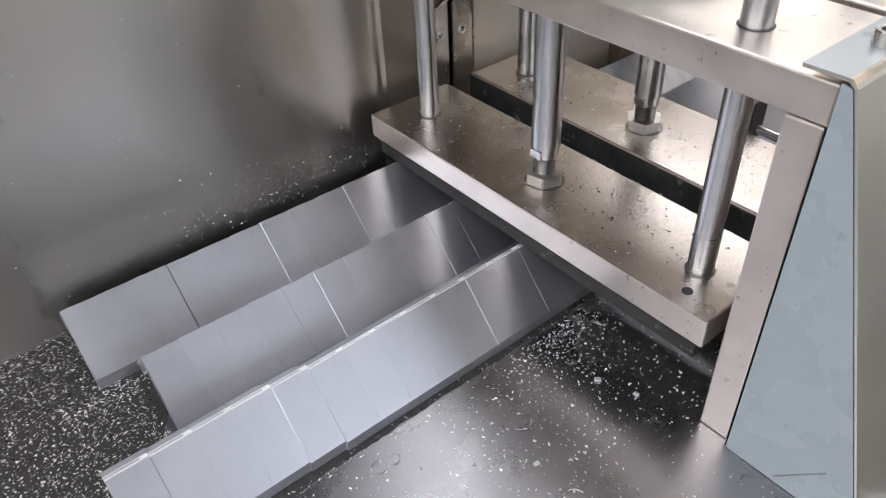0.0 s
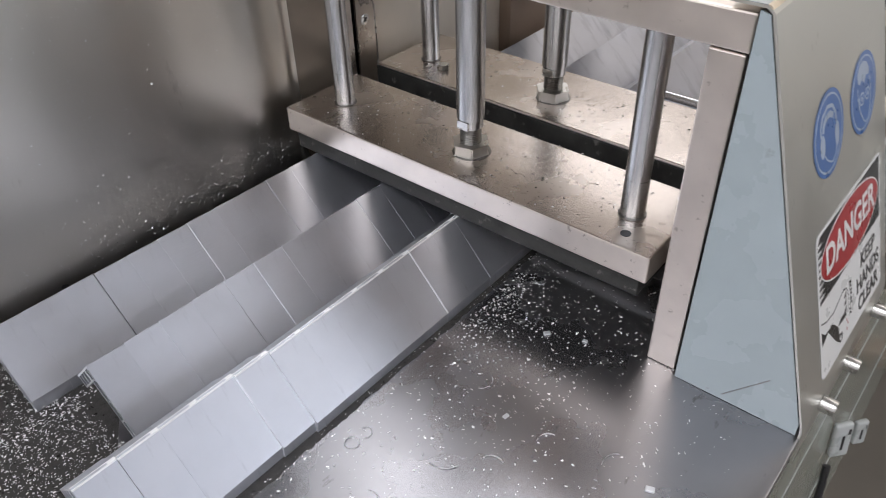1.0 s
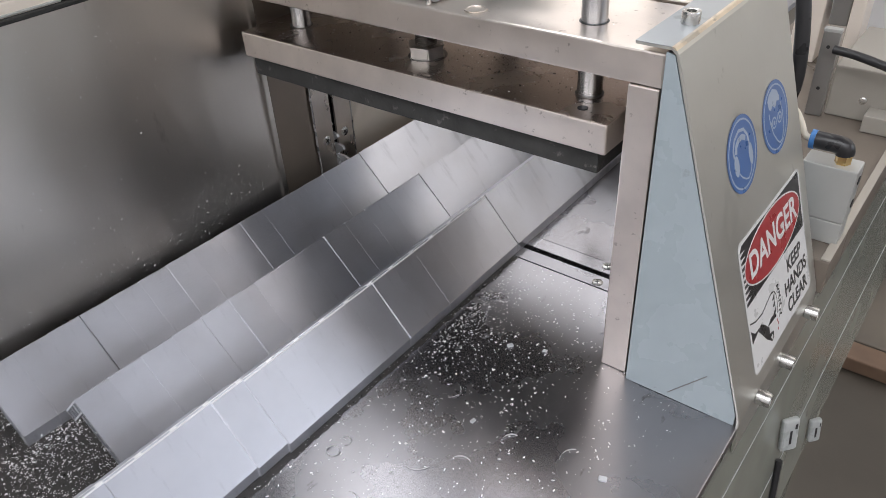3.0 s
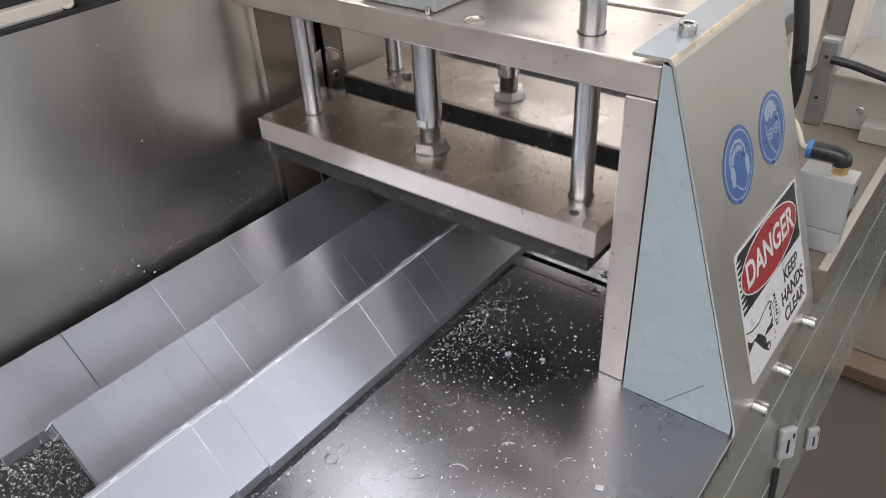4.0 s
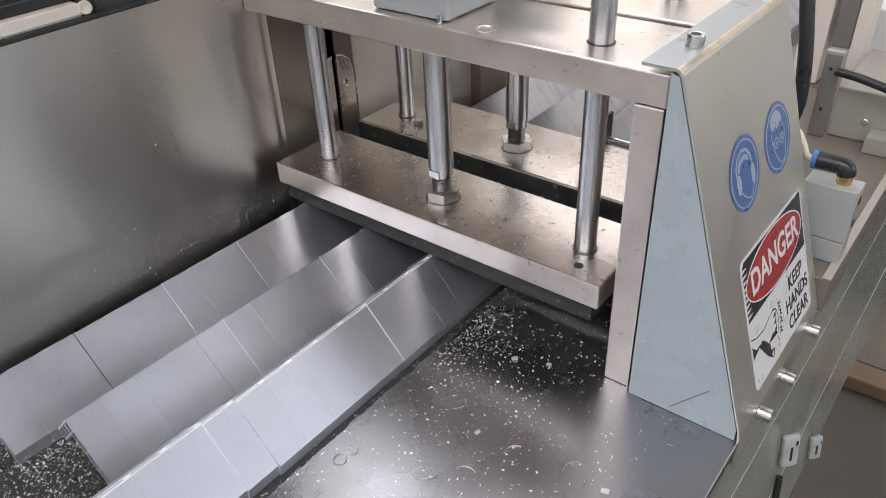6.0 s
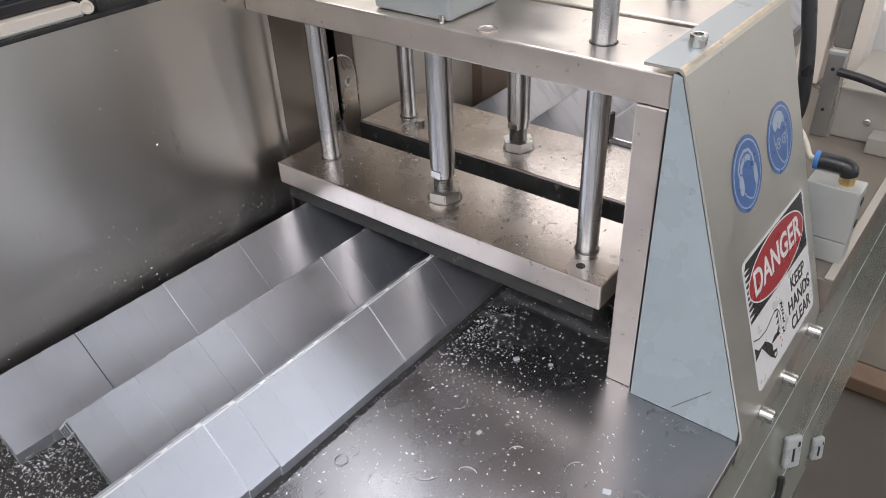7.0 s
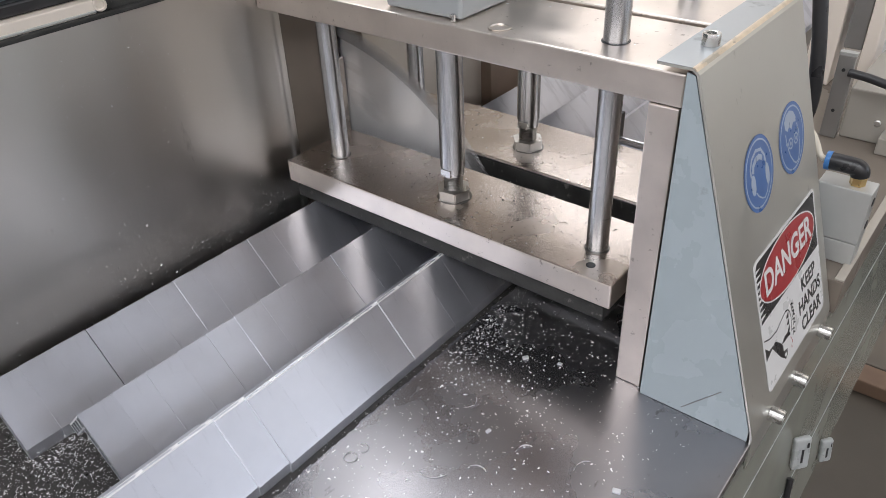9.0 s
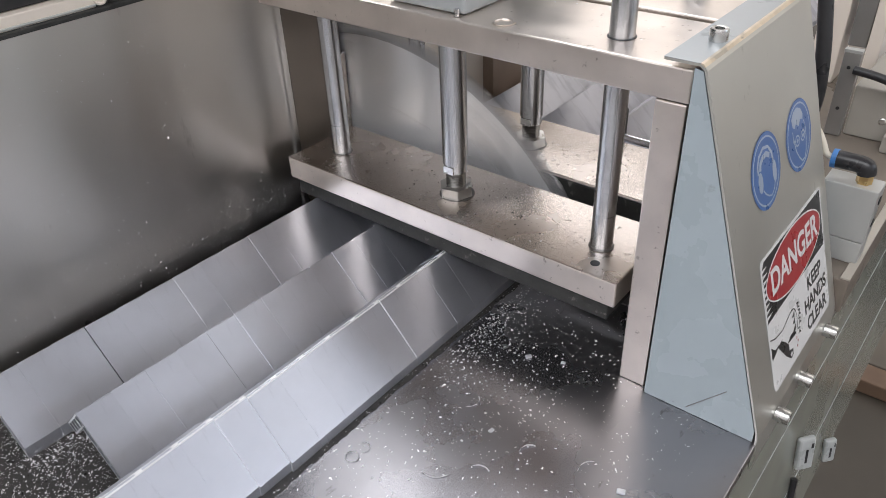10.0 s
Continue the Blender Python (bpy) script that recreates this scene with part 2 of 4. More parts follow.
def tube_path(points, r, seg=12, bm=None):
    """A round hose along a list of points."""
    bm2 = bmesh.new()
    pts = [Vector(p) for p in points]
    rings = []
    for k, p in enumerate(pts):
        d = (pts[min(k + 1, len(pts) - 1)] - pts[max(k - 1, 0)]).normalized()
        u = d.orthogonal().normalized() if k == 0 else (u - d * u.dot(d)).normalized()
        v = d.cross(u)
        rings.append([bm2.verts.new(p + r * (math.cos(2 * math.pi * j / seg) * u + math.sin(2 * math.pi * j / seg) * v)) for j in range(seg)])
    for a, b in zip(rings, rings[1:]):
        for j in range(seg):
            bm2.faces.new((a[j], a[(j + 1) % seg], b[(j + 1) % seg], b[j]))
    bm2.faces.new(rings[0][::-1])
    bm2.faces.new(rings[-1])
    return merge(bm, bm2)


def smooth_path(points, n=8):
    """Catmull-Rom through the points."""
    p = [Vector(q) for q in points]
    p = [2 * p[0] - p[1]] + p + [2 * p[-1] - p[-2]]
    out = []
    for k in range(1, len(p) - 2):
        for j in range(n):
            t = j / n
            out.append(0.5 * ((2 * p[k]) + (p[k + 1] - p[k - 1]) * t + (2 * p[k - 1] - 5 * p[k] + 4 * p[k + 1] - p[k + 2]) * t * t + (3 * p[k] - p[k - 1] - 3 * p[k + 1] + p[k + 2]) * t ** 3))
    return out + [p[-2]]


def cap_screw(name, m, r, h, group=""):
    """A socket head cap screw with a hexagon recess, its head standing along local z."""
    bm = lathe([(r * 0.55, 0.0), (r, 0.0), (r, h * 0.88), (r * 0.93, h), (r * 0.56, h), (r * 0.52, h * 0.98), (r * 0.48, h * 0.4), (0, h * 0.4)], 24)
    ob = part(name, bm, ZINC, None, "", True)
    ob.matrix_world = m
    return tagged(ob, "zinc-plated socket head cap screw", "screw", group)

# ---- hall round the machine ----
def hall():
    tagged(part("ground", box(-5, 5, -5, 5, -1.0, -0.9), HALLFLOOR), "stained brown concrete workshop floor", "floor", kind="structure")
    tagged(part("wall_west", box(-4.2, -4.0, -4, 4, -0.9, 3.2), HALLWALL), "plain pale hall wall", "wall", kind="structure")
    bm = box(4.0, 4.2, -4, 0, -0.9, 3.2)
    box(4.0, 4.2, 0, 4, -0.9, 0.7, bm=bm)
    box(4.0, 4.2, 0, 4, 2.7, 3.2, bm=bm)
    tagged(part("wall_east", bm, HALLWALL), "plain pale hall wall with a window opening", "wall", kind="structure")
    tagged(part("wall_north", box(-4, 4, 4.0, 4.2, -0.9, 3.2), WARMWALL), "plain unseen hall wall, tinted to warm the metal's reflections", "wall", kind="structure")
    tagged(part("wall_south", box(-4, 4, -4.2, -4.0, -0.9, 3.2), HALLWALL), "plain pale hall wall", "wall", kind="structure")
    tagged(part("ceiling", box(-4.2, 4.2, -4.2, 4.2, 3.2, 3.3), HALLWALL), "plain pale hall ceiling", "ceiling", kind="structure")


hall()

# ---- machine: table, side walls ----
SLOT_Y = 0.122
WALL_X = -0.455


def saw_table():
    t = root("saw_table", 0, 0, 0, label="worn stainless steel saw table strewn with swarf", category="table")
    w = 0.0035
    bm = box(WALL_X, 0.098, -0.75, 0.100, -0.012, 0.0, 0.0008)
    part("tabletop", bm, TABLE, t)
    part("tabletop", box(WALL_X, 0.098, 0.144, 0.75, -0.012, 0.0, 0.0008), TABLE, t)
    part("tabletop", box(-0.062, 0.098, 0.100, 0.144, -0.012, -0.0004), TABLE, t)
    for y0, y1 in ((0.1004, SLOT_Y - w), (SLOT_Y + w, 0.1436)):
        part("slot_insert", box(WALL_X, -0.0625, y0, y1, -0.010, 0.0006, 0.0004), TABLE, t, "steel insert strip beside the saw slot")
    part("underframe", box(WALL_X + 0.01, 0.090, -0.72, 0.10, -0.88, -0.0125), SIDEPAINT, t)
    part("underframe", box(WALL_X + 0.01, 0.090, 0.144, 0.72, -0.88, -0.0125), SIDEPAINT, t)
    for x, y in ((-0.084, 0.107), (-0.088, 0.137), (-0.30, 0.107), (-0.30, 0.137)):
        flat_screw(t, pose(x, y, 0.0008), 0.0055)


def flat_screw(parent, m, r):
    """A countersunk cross-head screw, nearly flush."""
    bm = lathe([(r, -0.001), (r, 0.0006), (r * 0.9, 0.0009), (0, 0.0009)], 20)
    ob = part("screw_head", bm, ZINC, parent, "countersunk cross-head screw", True)
    ob.matrix_local = m
    cross = box(-r * 0.55, r * 0.55, -r * 0.12, r * 0.12, 0.0009, 0.00105)
    box(-r * 0.12, r * 0.12, -r * 0.55, r * 0.55, 0.0009, 0.0011, bm=cross)
    cr = part("cross_recess", cross, BLACK, ob)
    cr.rotation_euler = (0, 0, 0.5)


saw_table()


def side_wall():
    """Left sheet wall with the tall slot through which the saw blade comes."""
    top = 0.297
    w = root("wall_left", 0, 0, 0, label="brushed stainless sheet wall beside the saw table", category="wall", kind="structure")
    path = [(0.0, -0.9), (0.0, 0.018), (-0.0005, 0.022), (-0.002, 0.0255), (-0.004, 0.028), (-0.0045, 0.031), (-0.0045, 0.036)]
    poly = [(WALL_X + x, y) for x, y in path] + [(WALL_X + x - 0.003, y) for x, y in reversed(path)]
    w0 = part("sheet", prism(poly, -0.012, top, axes="xy"), WALL, w, "", True)
    x0, x1 = WALL_X - 0.008, WALL_X - 0.0046
    # darker brown before the slot, lighter tan past it
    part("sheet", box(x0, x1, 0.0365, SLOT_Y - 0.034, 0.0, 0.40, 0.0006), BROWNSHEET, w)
    part("sheet", box(x0, x1, SLOT_Y + 0.034, 0.9, 0.0, 0.40, 0.0006), REARWALL, w)
    part("sheet", box(x0, x1, SLOT_Y - 0.034, SLOT_Y + 0.034, 0.225, 0.40), REARWALL, w)
    for s in (-1, 1):
        # half of a round-topped slot plate
        e = 0.0035
        r = 0.030
        arc = [(SLOT_Y + s * e, 0.0005), (SLOT_Y + s * r, 0.0005), (SLOT_Y + s * r, 0.150)]
        arc += [(SLOT_Y + s * r * math.cos(a), 0.150 + r * math.sin(a)) for a in [radians(10 * k) for k in range(1, 9)]]
        arc += [(SLOT_Y + s * e, 0.150 + math.sqrt(r * r - e * e))]
        part("slot_plate", prism(arc, WALL_X - 0.0055, WALL_X - 0.0025, axes="yz"), SLOTSTEEL, w, "round-topped steel plate beside the blade slot")
        rim = [(WALL_X - 0.0030, SLOT_Y + s * (r + 0.0012), z) for z in (0.001, 0.05, 0.10, 0.150)]
        rim += [(WALL_X - 0.0030, SLOT_Y + s * (r + 0.0012) * math.cos(a), 0.150 + (r + 0.0012) * math.sin(a)) for a in [radians(12 * k) for k in range(1, 8)]]
        part("plate_rim", tube_path(rim, 0.0013, 8), ZINC, w, "bright rounded rim of the slot plate", True)
        ya, yb = sorted((SLOT_Y + s * 0.006, SLOT_Y + s * 0.0338))
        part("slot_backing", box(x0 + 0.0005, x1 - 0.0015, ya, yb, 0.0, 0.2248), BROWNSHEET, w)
        for z in (0.145, 0.060):
            flat_screw(w, Matrix.Translation((WALL_X - 0.0023, SLOT_Y + s * 0.0155, z)) @ pose(0, 0, 0, 0, 90, 0), 0.006)
    # unseen box added behind the blade slot, black so the slot stays dark
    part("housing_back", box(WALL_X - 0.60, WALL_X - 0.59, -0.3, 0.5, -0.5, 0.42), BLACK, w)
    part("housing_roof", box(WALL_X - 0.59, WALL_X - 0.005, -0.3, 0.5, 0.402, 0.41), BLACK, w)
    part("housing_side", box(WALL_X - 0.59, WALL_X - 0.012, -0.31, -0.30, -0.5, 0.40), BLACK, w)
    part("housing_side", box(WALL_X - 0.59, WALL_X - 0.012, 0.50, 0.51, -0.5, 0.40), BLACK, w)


side_wall()


# ---- press frame ----
def press_frame():
    f = root("press_frame", 0, 0, 0, label="nickelled steel press frame over the saw table", category="press frame")
    bm = box(WALL_X + 0.001, -0.0020, 0.006, 0.106, 0.2650, 0.290, 0.0016)
    part("top_plate", bm, PLATE, f, "thick nickelled steel cross plate")
    part("top_plate", box(WALL_X + 0.001, 0.002, 0.116, 0.235, 0.2650, 0.290, 0.0016), PLATE, f, "thick nickelled steel cross plate")
    part("post", box(-0.027, -0.0034, 0.006, 0.095, 0.0, 0.2642, 0.0012), PLATE, f, "upright steel post")
    part("post", box(-0.027, -0.001, 0.135, 0.235, 0.0, 0.2642, 0.0012), PLATE, f, "upright steel post")
    for x, y in ((-0.074, 0.042), (-0.396, 0.042), (-0.074, 0.19), (-0.396, 0.19)):
        # black ring paints the shade in the gap between rod and plate
        bm = lathe([(0.0099, 0.2902), (0.0112, 0.2902), (0.0111, 0.2904), (0.0100, 0.2904)], 32)
        part("rod_bush", bm, BLACK, f, "black ring painting the shaded gap round the guide rod", True).location = (x, y, 0)
    bm = lathe([(0.0095, 0.2902), (0.0095, 0.2912), (0.0075, 0.2912), (0.0070, 0.2900), (0, 0.2900)], 32)
    part("threaded_hole", bm, PLATE, f, "round blind hole with chips in it", True).location = (-0.166, 0.021, 0)


press_frame()


def clamp_plate(name, y0, y1, rod_y, lab):
    """A lifting plate with a rubber pad, two guide rods and the piston rod with its locknut."""
    c = root(name, -0.236, (y0 + y1) / 2, 0.102, label=lab, category="clamp", group="clamp plates")
    d = (y1 - y0) / 2
    bm = box(-0.201, 0.200, -d, d, -0.025, 0.0, 0.0016)
    bm.normal_update()
    for f in bm.faces:
        f.material_index = 1 if f.normal.z > 0.9 else 0
    part("plate", bm, [PLATE, OILED], c, "nickelled steel plate with oil film and chips")
    part("rubber_pad", box(-0.196, 0.192, -d + 0.006, d - 0.004, -0.045, -0.0252, 0.001), RUBBER, c, "dark worn rubber pad")
    ry = rod_y - (y0 + y1) / 2
    for x in (-0.160, 0.162):
        bm = lathe([(0.0098, 0.0), (0.0098, 0.0342), (0.0094, 0.0343), (0.0094, 0.0349), (0.0098, 0.0350), (0.0098, 0.245), (0.0090, 0.246)], 40)
        ob = part("guide_rod", bm, CHROME, c, "ground steel guide rod", True)
        ob.location = (x, ry, 0)
        ob = part("rod_rim", lathe([(0.0112, 0.0002), (0.0112, 0.0008), (0.0099, 0.0010)], 32), DARKSTEEL, c, "", True)
        ob.location = (x, ry, 0)
    n = bmesh.new()
    hexa = [(0.0166 * math.cos(radians(60 * k + 12)), 0.0166 * math.sin(radians(60 * k + 12))) for k in range(6)]
    n = prism(hexa, 0.0005, 0.0108, n, "xy")
    bmesh.ops.bevel(n, geom=[e for e in n.edges], offset=0.0008, segments=2, affect="EDGES")
    ob = part("locknut", n, NUTSTEEL, c, "grey steel hexagon locknut")
    ob.location = (0, ry, 0)
    # dark disc stands in for the nut's shadow on the plate
    ob = part("nut_washer_stain", lathe([(0.0176, 0.0001), (0.0176, 0.0004), (0, 0.0004)], 32), DARKSTEEL, c)
    ob.location = (0.001, ry, 0)
    th = [(0.0085, 0.0095)]
    for k in range(8):
        th += [(0.0097, 0.0108 + k * 0.0018), (0.0086, 0.0117 + k * 0.0018)]
    ob = part("thread", lathe(th, 28), DARKSTEEL, c, "oily threaded rod end", True)
    ob.location = (0, ry, 0)
    ob = part("piston_rod", lathe([(0.0098, 0.0250), (0.0112, 0.0262), (0.0112, 0.0345), (0.0124, 0.0350), (0.0124, 0.200)], 40), CHROME, c, "polished piston rod", True)
    ob.location = (0, ry, 0)
    ob = part("wrench_flat", box(-0.006, 0.006, -0.0121, -0.0100, 0.0262, 0.0340, 0.0003), ZINC, c, "wrench flat on the piston rod")
    ob.location = (0, ry, 0)
    ob = part("tapped_hole", lathe([(0.0042, 0.0001), (0.0042, 0.0005), (0, 0.0005)], 20), BLACK, c)
    ob.location = (0.171, -d + 0.017, 0)
    return c


clamp_front = clamp_plate("clamp_plate", -0.002, 0.098, 0.042, "nickelled steel clamp plate with rubber pad, next to the cut pieces")
clamp_back = clamp_plate("clamp_plate", 0.132, 0.238, 0.176, "nickelled steel clamp plate with rubber pad, over the uncut bars")
# strip added to make the back plate's front edge black
part("dark_facing", box(-0.2005, 0.1995, -0.0552, -0.0531, -0.0445, -0.0020, 0.0006), RUBBER, clamp_back, "black strip over the plate's front edge")
ob = part("hex_bolt", lathe([(0.007, 0.0003), (0.007, 0.005), (0.0062, 0.0056), (0, 0.0056)], 6), ZINC, clamp_back, "small bolt head")
ob.location = (-0.132, -0.022, 0)


def cylinder_body(y):
    c = root("pneumatic_cylinder", -0.243, y, 0.2905, label="grey painted pneumatic cylinder body on the cross plate", category="cylinder")
    part("body", box(-0.042, 0.042, -0.026, 0.045, 0.0, 0.13, 0.004, seg=3), GREYBOX, c)
    part("tie_screw", lathe([(0.0022, 0.0), (0.0022, 0.006), (0, 0.006)], 12), ZINC, c, "", True).location = (0.036, -0.029, 0)


cylinder_body(0.042)
cylinder_body(0.166)


# ---- guard with signs ----
# the guard's sheet again, its cool, darker reflection put into the colour
FLANGE = material("cool_reflection_zinc", (0.42, 0.45, 0.47), 0.36, 0.6, 0.1, 25, (1, 1, 1), 0.06, 0.08, 250, dirt=(40, 0.6, (0.25, 0.26, 0.27), (1, 1, 1), 0.5))
# golden metal that paints the highlight along the guard's fold
FOLDGLINT = material("fold_glint_metal", (0.80, 0.71, 0.58), 0.38, 1, 0.2, 90, (1, 0.3, 1), 0.1, 0.1, 300, dirt=(70, 0.55, (0.42, 0.40, 0.36), (1, 0.3, 1), 0.7))


def guard():
    g = root("guard_cover", 0, 0, 0, label="bent sheet guard, blue-grey end and galvanised sloping side with safety stickers", category="guard")
    tri = [(0.0003, 0.0005), (0.0942, 0.0005), (0.0942, 0.0118), (0.0064, 0.2925), (0.0003, 0.2940)]
    part("end_sheet", prism(tri, 0.0, 0.0015), BLUEGREY, g, "blue-grey painted end sheet with a scratch")
    part("end_sheet", prism(tri, 0.2060, 0.2075), BLUEGREY, g, "blue-grey painted end sheet")
    # sloping side, top flange and bolted foot in one folded sheet
    t = 0.0016
    outline = [(-0.021, 0.2962), (0.004, 0.2962), (0.0075, 0.2935), (0.0955, 0.0120), (0.0965, 0.0060), (0.0975, -0.028),
               (0.0975 + t, -0.028), (0.0985, 0.0060), (0.0970, 0.0120), (0.0093, 0.2940), (0.0055, 0.2980), (-0.021, 0.2980)]
    bm = prism(outline, -0.0012, 0.2080)
    part("side_sheet", bm, GUARD, g, "galvanised folded side sheet")
    part("top_flange", prism([(-0.0213, 0.2981), (0.0040, 0.2981), (0.0040, 0.2985), (-0.0213, 0.2985)], -0.0014, 0.2082), FLANGE, g, "top flange with its blue-grey reflection put into the colour")
    # strip carrying the fold's painted highlight
    part("worn_fold", prism([(0.0040, 0.2981), (0.0041, 0.2986), (0.0059, 0.2983), (0.0078, 0.2963), (0.0070, 0.2960)], -0.0013, 0.2081), FOLDGLINT, g, "bright strip painting the highlight along the fold")
    sc = box(-0.0003, 0.0003, -0.0006, -0.0003, 0.0, 0.045)
    ob = part("scratch", sc, DARKSTEEL, g, "dark scratch line")
    ob.matrix_local = pose(0.038, 0.0, 0.006, 0, 40, 0)
    return g


guard_cover = guard()
for y, z in ((0.044, 0.0), (0.114, -0.013), (0.178, 0.000)):
    cap_screw("cap_screw", pose(0.0989, y, z, 0, 90, 0), 0.0066, 0.011, "guard screws")
for y in (0.047, 0.195):
    cap_screw("cap_screw", pose(-0.004, y, 0.2986), 0.0066, 0.0085, "guard screws")

SLOPE = math.degrees(math.atan(0.311))
# local x runs along the guard, local y up the slope, local z out of the sheet
SIGN = Matrix.Translation((0.0972, 0, 0.0120)) @ Matrix(((0, -math.sin(radians(SLOPE)), math.cos(radians(SLOPE)), 0), (1, 0, 0, 0), (0, math.cos(radians(SLOPE)), math.sin(radians(SLOPE)), 0), (0, 0, 0, 1)))


def flat(poly, z0, z1):
    return prism(poly, z0, z1, axes="xy")


def round_rect(x0, x1, y0, y1, r, n=5):
    out = []
    for cx, cy, a0 in ((x1 - r, y0 + r, -90), (x1 - r, y1 - r, 0), (x0 + r, y1 - r, 90), (x0 + r, y0 + r, 180)):
        out += [(cx + r * math.cos(radians(a0 + 90 * k / n)), cy + r * math.sin(radians(a0 + 90 * k / n))) for k in range(n + 1)]
    return out


def oval(cx, cy, rx, ry, n=40):
    return [(cx + rx * math.cos(2 * math.pi * k / n), cy + ry * math.sin(2 * math.pi * k / n)) for k in range(n)]


def lettering(name, words, size, x, y, z, mat, parent, bold=0.0, sx=1.0):
    data = bpy.data.curves.new(name, "FONT")
    data.body, data.size, data.align_x, data.align_y, data.extrude, data.offset = words, size, "CENTER", "CENTER", 0.00006, bold
    ob = new("tmp_text", data)
    me = bpy.data.meshes.new_from_object(ob.evaluated_get(bpy.context.evaluated_depsgraph_get()))
    bpy.data.objects.remove(ob)
    me.materials.clear()
    me.materials.append(mat)
    me.transform(Matrix.Translation((x, y, z)) @ Matrix.Diagonal((sx, 1, 1, 1)))
    ob = new(name, me)
    ob.parent = parent
    return ob


def danger_sign():
    s = root("danger_sign", label="danger sticker with a red oval above black warning words", category="sign")
    s.matrix_world = SIGN
    x0, x1, y0, y1 = 0.0415, 0.1905, 0.0090, 0.1315
    part("backing", flat(round_rect(x0, x1, y0, y1, 0.006), 0.0001, 0.0003), SIGNWHITE, s)
    ym = 0.0748
    part("black_panel", flat([(x0 + 0.003, ym), (x1 - 0.003, ym), (x1 - 0.003, y1 - 0.003), (x0 + 0.008, y1 - 0.003), (x0 + 0.003, y1 - 0.008)], 0.0003, 0.00036), SIGNBLACK, s)
    cx, cy = (x0 + x1) / 2, (ym + y1) / 2 - 0.0015
    part("oval_rim", flat(oval(cx, cy, 0.0685, 0.0265), 0.00036, 0.00042), SIGNWHITE, s)
    part("red_oval", flat(oval(cx, cy, 0.0670, 0.0250), 0.00042, 0.00048), SIGNRED, s)
    lettering("word", "DANGER", 0.031, cx, cy, 0.00056, SIGNWHITE, s, 0.0007, 0.92)
    for k, w in enumerate(("KEEP", "HANDS", "CLEAR")):
        lettering("word", w, 0.0185, 0.1555, 0.0590 - k * 0.0187, 0.00038, SIGNBLACK, s, 0.0005, 0.95)
    # plain pale pictogram bars
    for k in range(9):
        part("pictogram_bar", flat([(0.0445, 0.078 + k * 0.0053), (0.056 - 0.001 * (k % 3), 0.080 + k * 0.0053), (0.0445, 0.081 + k * 0.0053)], 0.00036, 0.0004), SIGNWHITE, s)
    def stroke(points, w, mat=SIGNBLACK):
        for (ax, ay), (bx, by) in zip(points, points[1:]):
            dx, dy = bx - ax, by - ay
            k = w / 2 / math.hypot(dx, dy)
            part("pictogram_line", flat([(ax - dy * k, ay + dx * k), (ax + dy * k, ay - dx * k), (bx + dy * k, by - dx * k), (bx - dy * k, by + dx * k)], 0.0003, 0.00036), mat, s)

    for x, y in ((0.1105, 0.0545), (0.1122, 0.0468), (0.1118, 0.0388), (0.1092, 0.0305)):   # cut marks in a row
        stroke([(x - 0.003, y + 0.003), (x + 0.002, y + 0.002), (x - 0.001, y - 0.001), (x + 0.003, y - 0.003)], 0.0016)
        stroke([(x - 0.003, y - 0.003), (x - 0.001, y - 0.001)], 0.0012)
    for k in range(3):
        part("pictogram_drop", flat(oval(0.1010 + 0.0022 * (k % 2), 0.0275 - 0.0042 * k, 0.0009, 0.0016, 8), 0.0003, 0.00036), SIGNRED, s)
    # an open glove shape with a dark sleeve and thumb
    stroke([(0.0445, 0.0590), (0.056, 0.0545), (0.0719, 0.0527), (0.083, 0.0556), (0.095, 0.0580), (0.1011, 0.0564), (0.1045, 0.0520)], 0.0012)
    stroke([(0.1045, 0.0520), (0.1060, 0.0460), (0.1055, 0.0390), (0.1030, 0.0330)], 0.0009)
    for y in (0.0520, 0.0455, 0.0388):
        part("pictogram_wedge", flat([(0.0945, y - 0.0012), (0.1015, y + 0.0030), (0.1005, y - 0.0030)], 0.0003, 0.00036), SIGNBLACK, s)
    for poly in ([(0.0445, 0.0520), (0.0445, 0.0395), (0.0560, 0.0425), (0.0610, 0.0450), (0.0520, 0.0455)],
                 [(0.0580, 0.0440), (0.0660, 0.0455), (0.0740, 0.0400), (0.0820, 0.0320), (0.0815, 0.0262), (0.0905, 0.0236), (0.0895, 0.0180), (0.0845, 0.0165), (0.0740, 0.0250), (0.0640, 0.0370)],
                 [(0.0790, 0.0345), (0.0880, 0.0378), (0.0985, 0.0370), (0.1000, 0.0322), (0.0860, 0.0332)]):
        part("pictogram_wedge", flat(poly, 0.0003, 0.00036), SIGNBLACK, s)
    part("thumb_nail", flat([(0.0825, 0.0215), (0.0870, 0.0225), (0.0880, 0.0195), (0.0850, 0.0180)], 0.00036, 0.0004), SIGNWHITE, s)


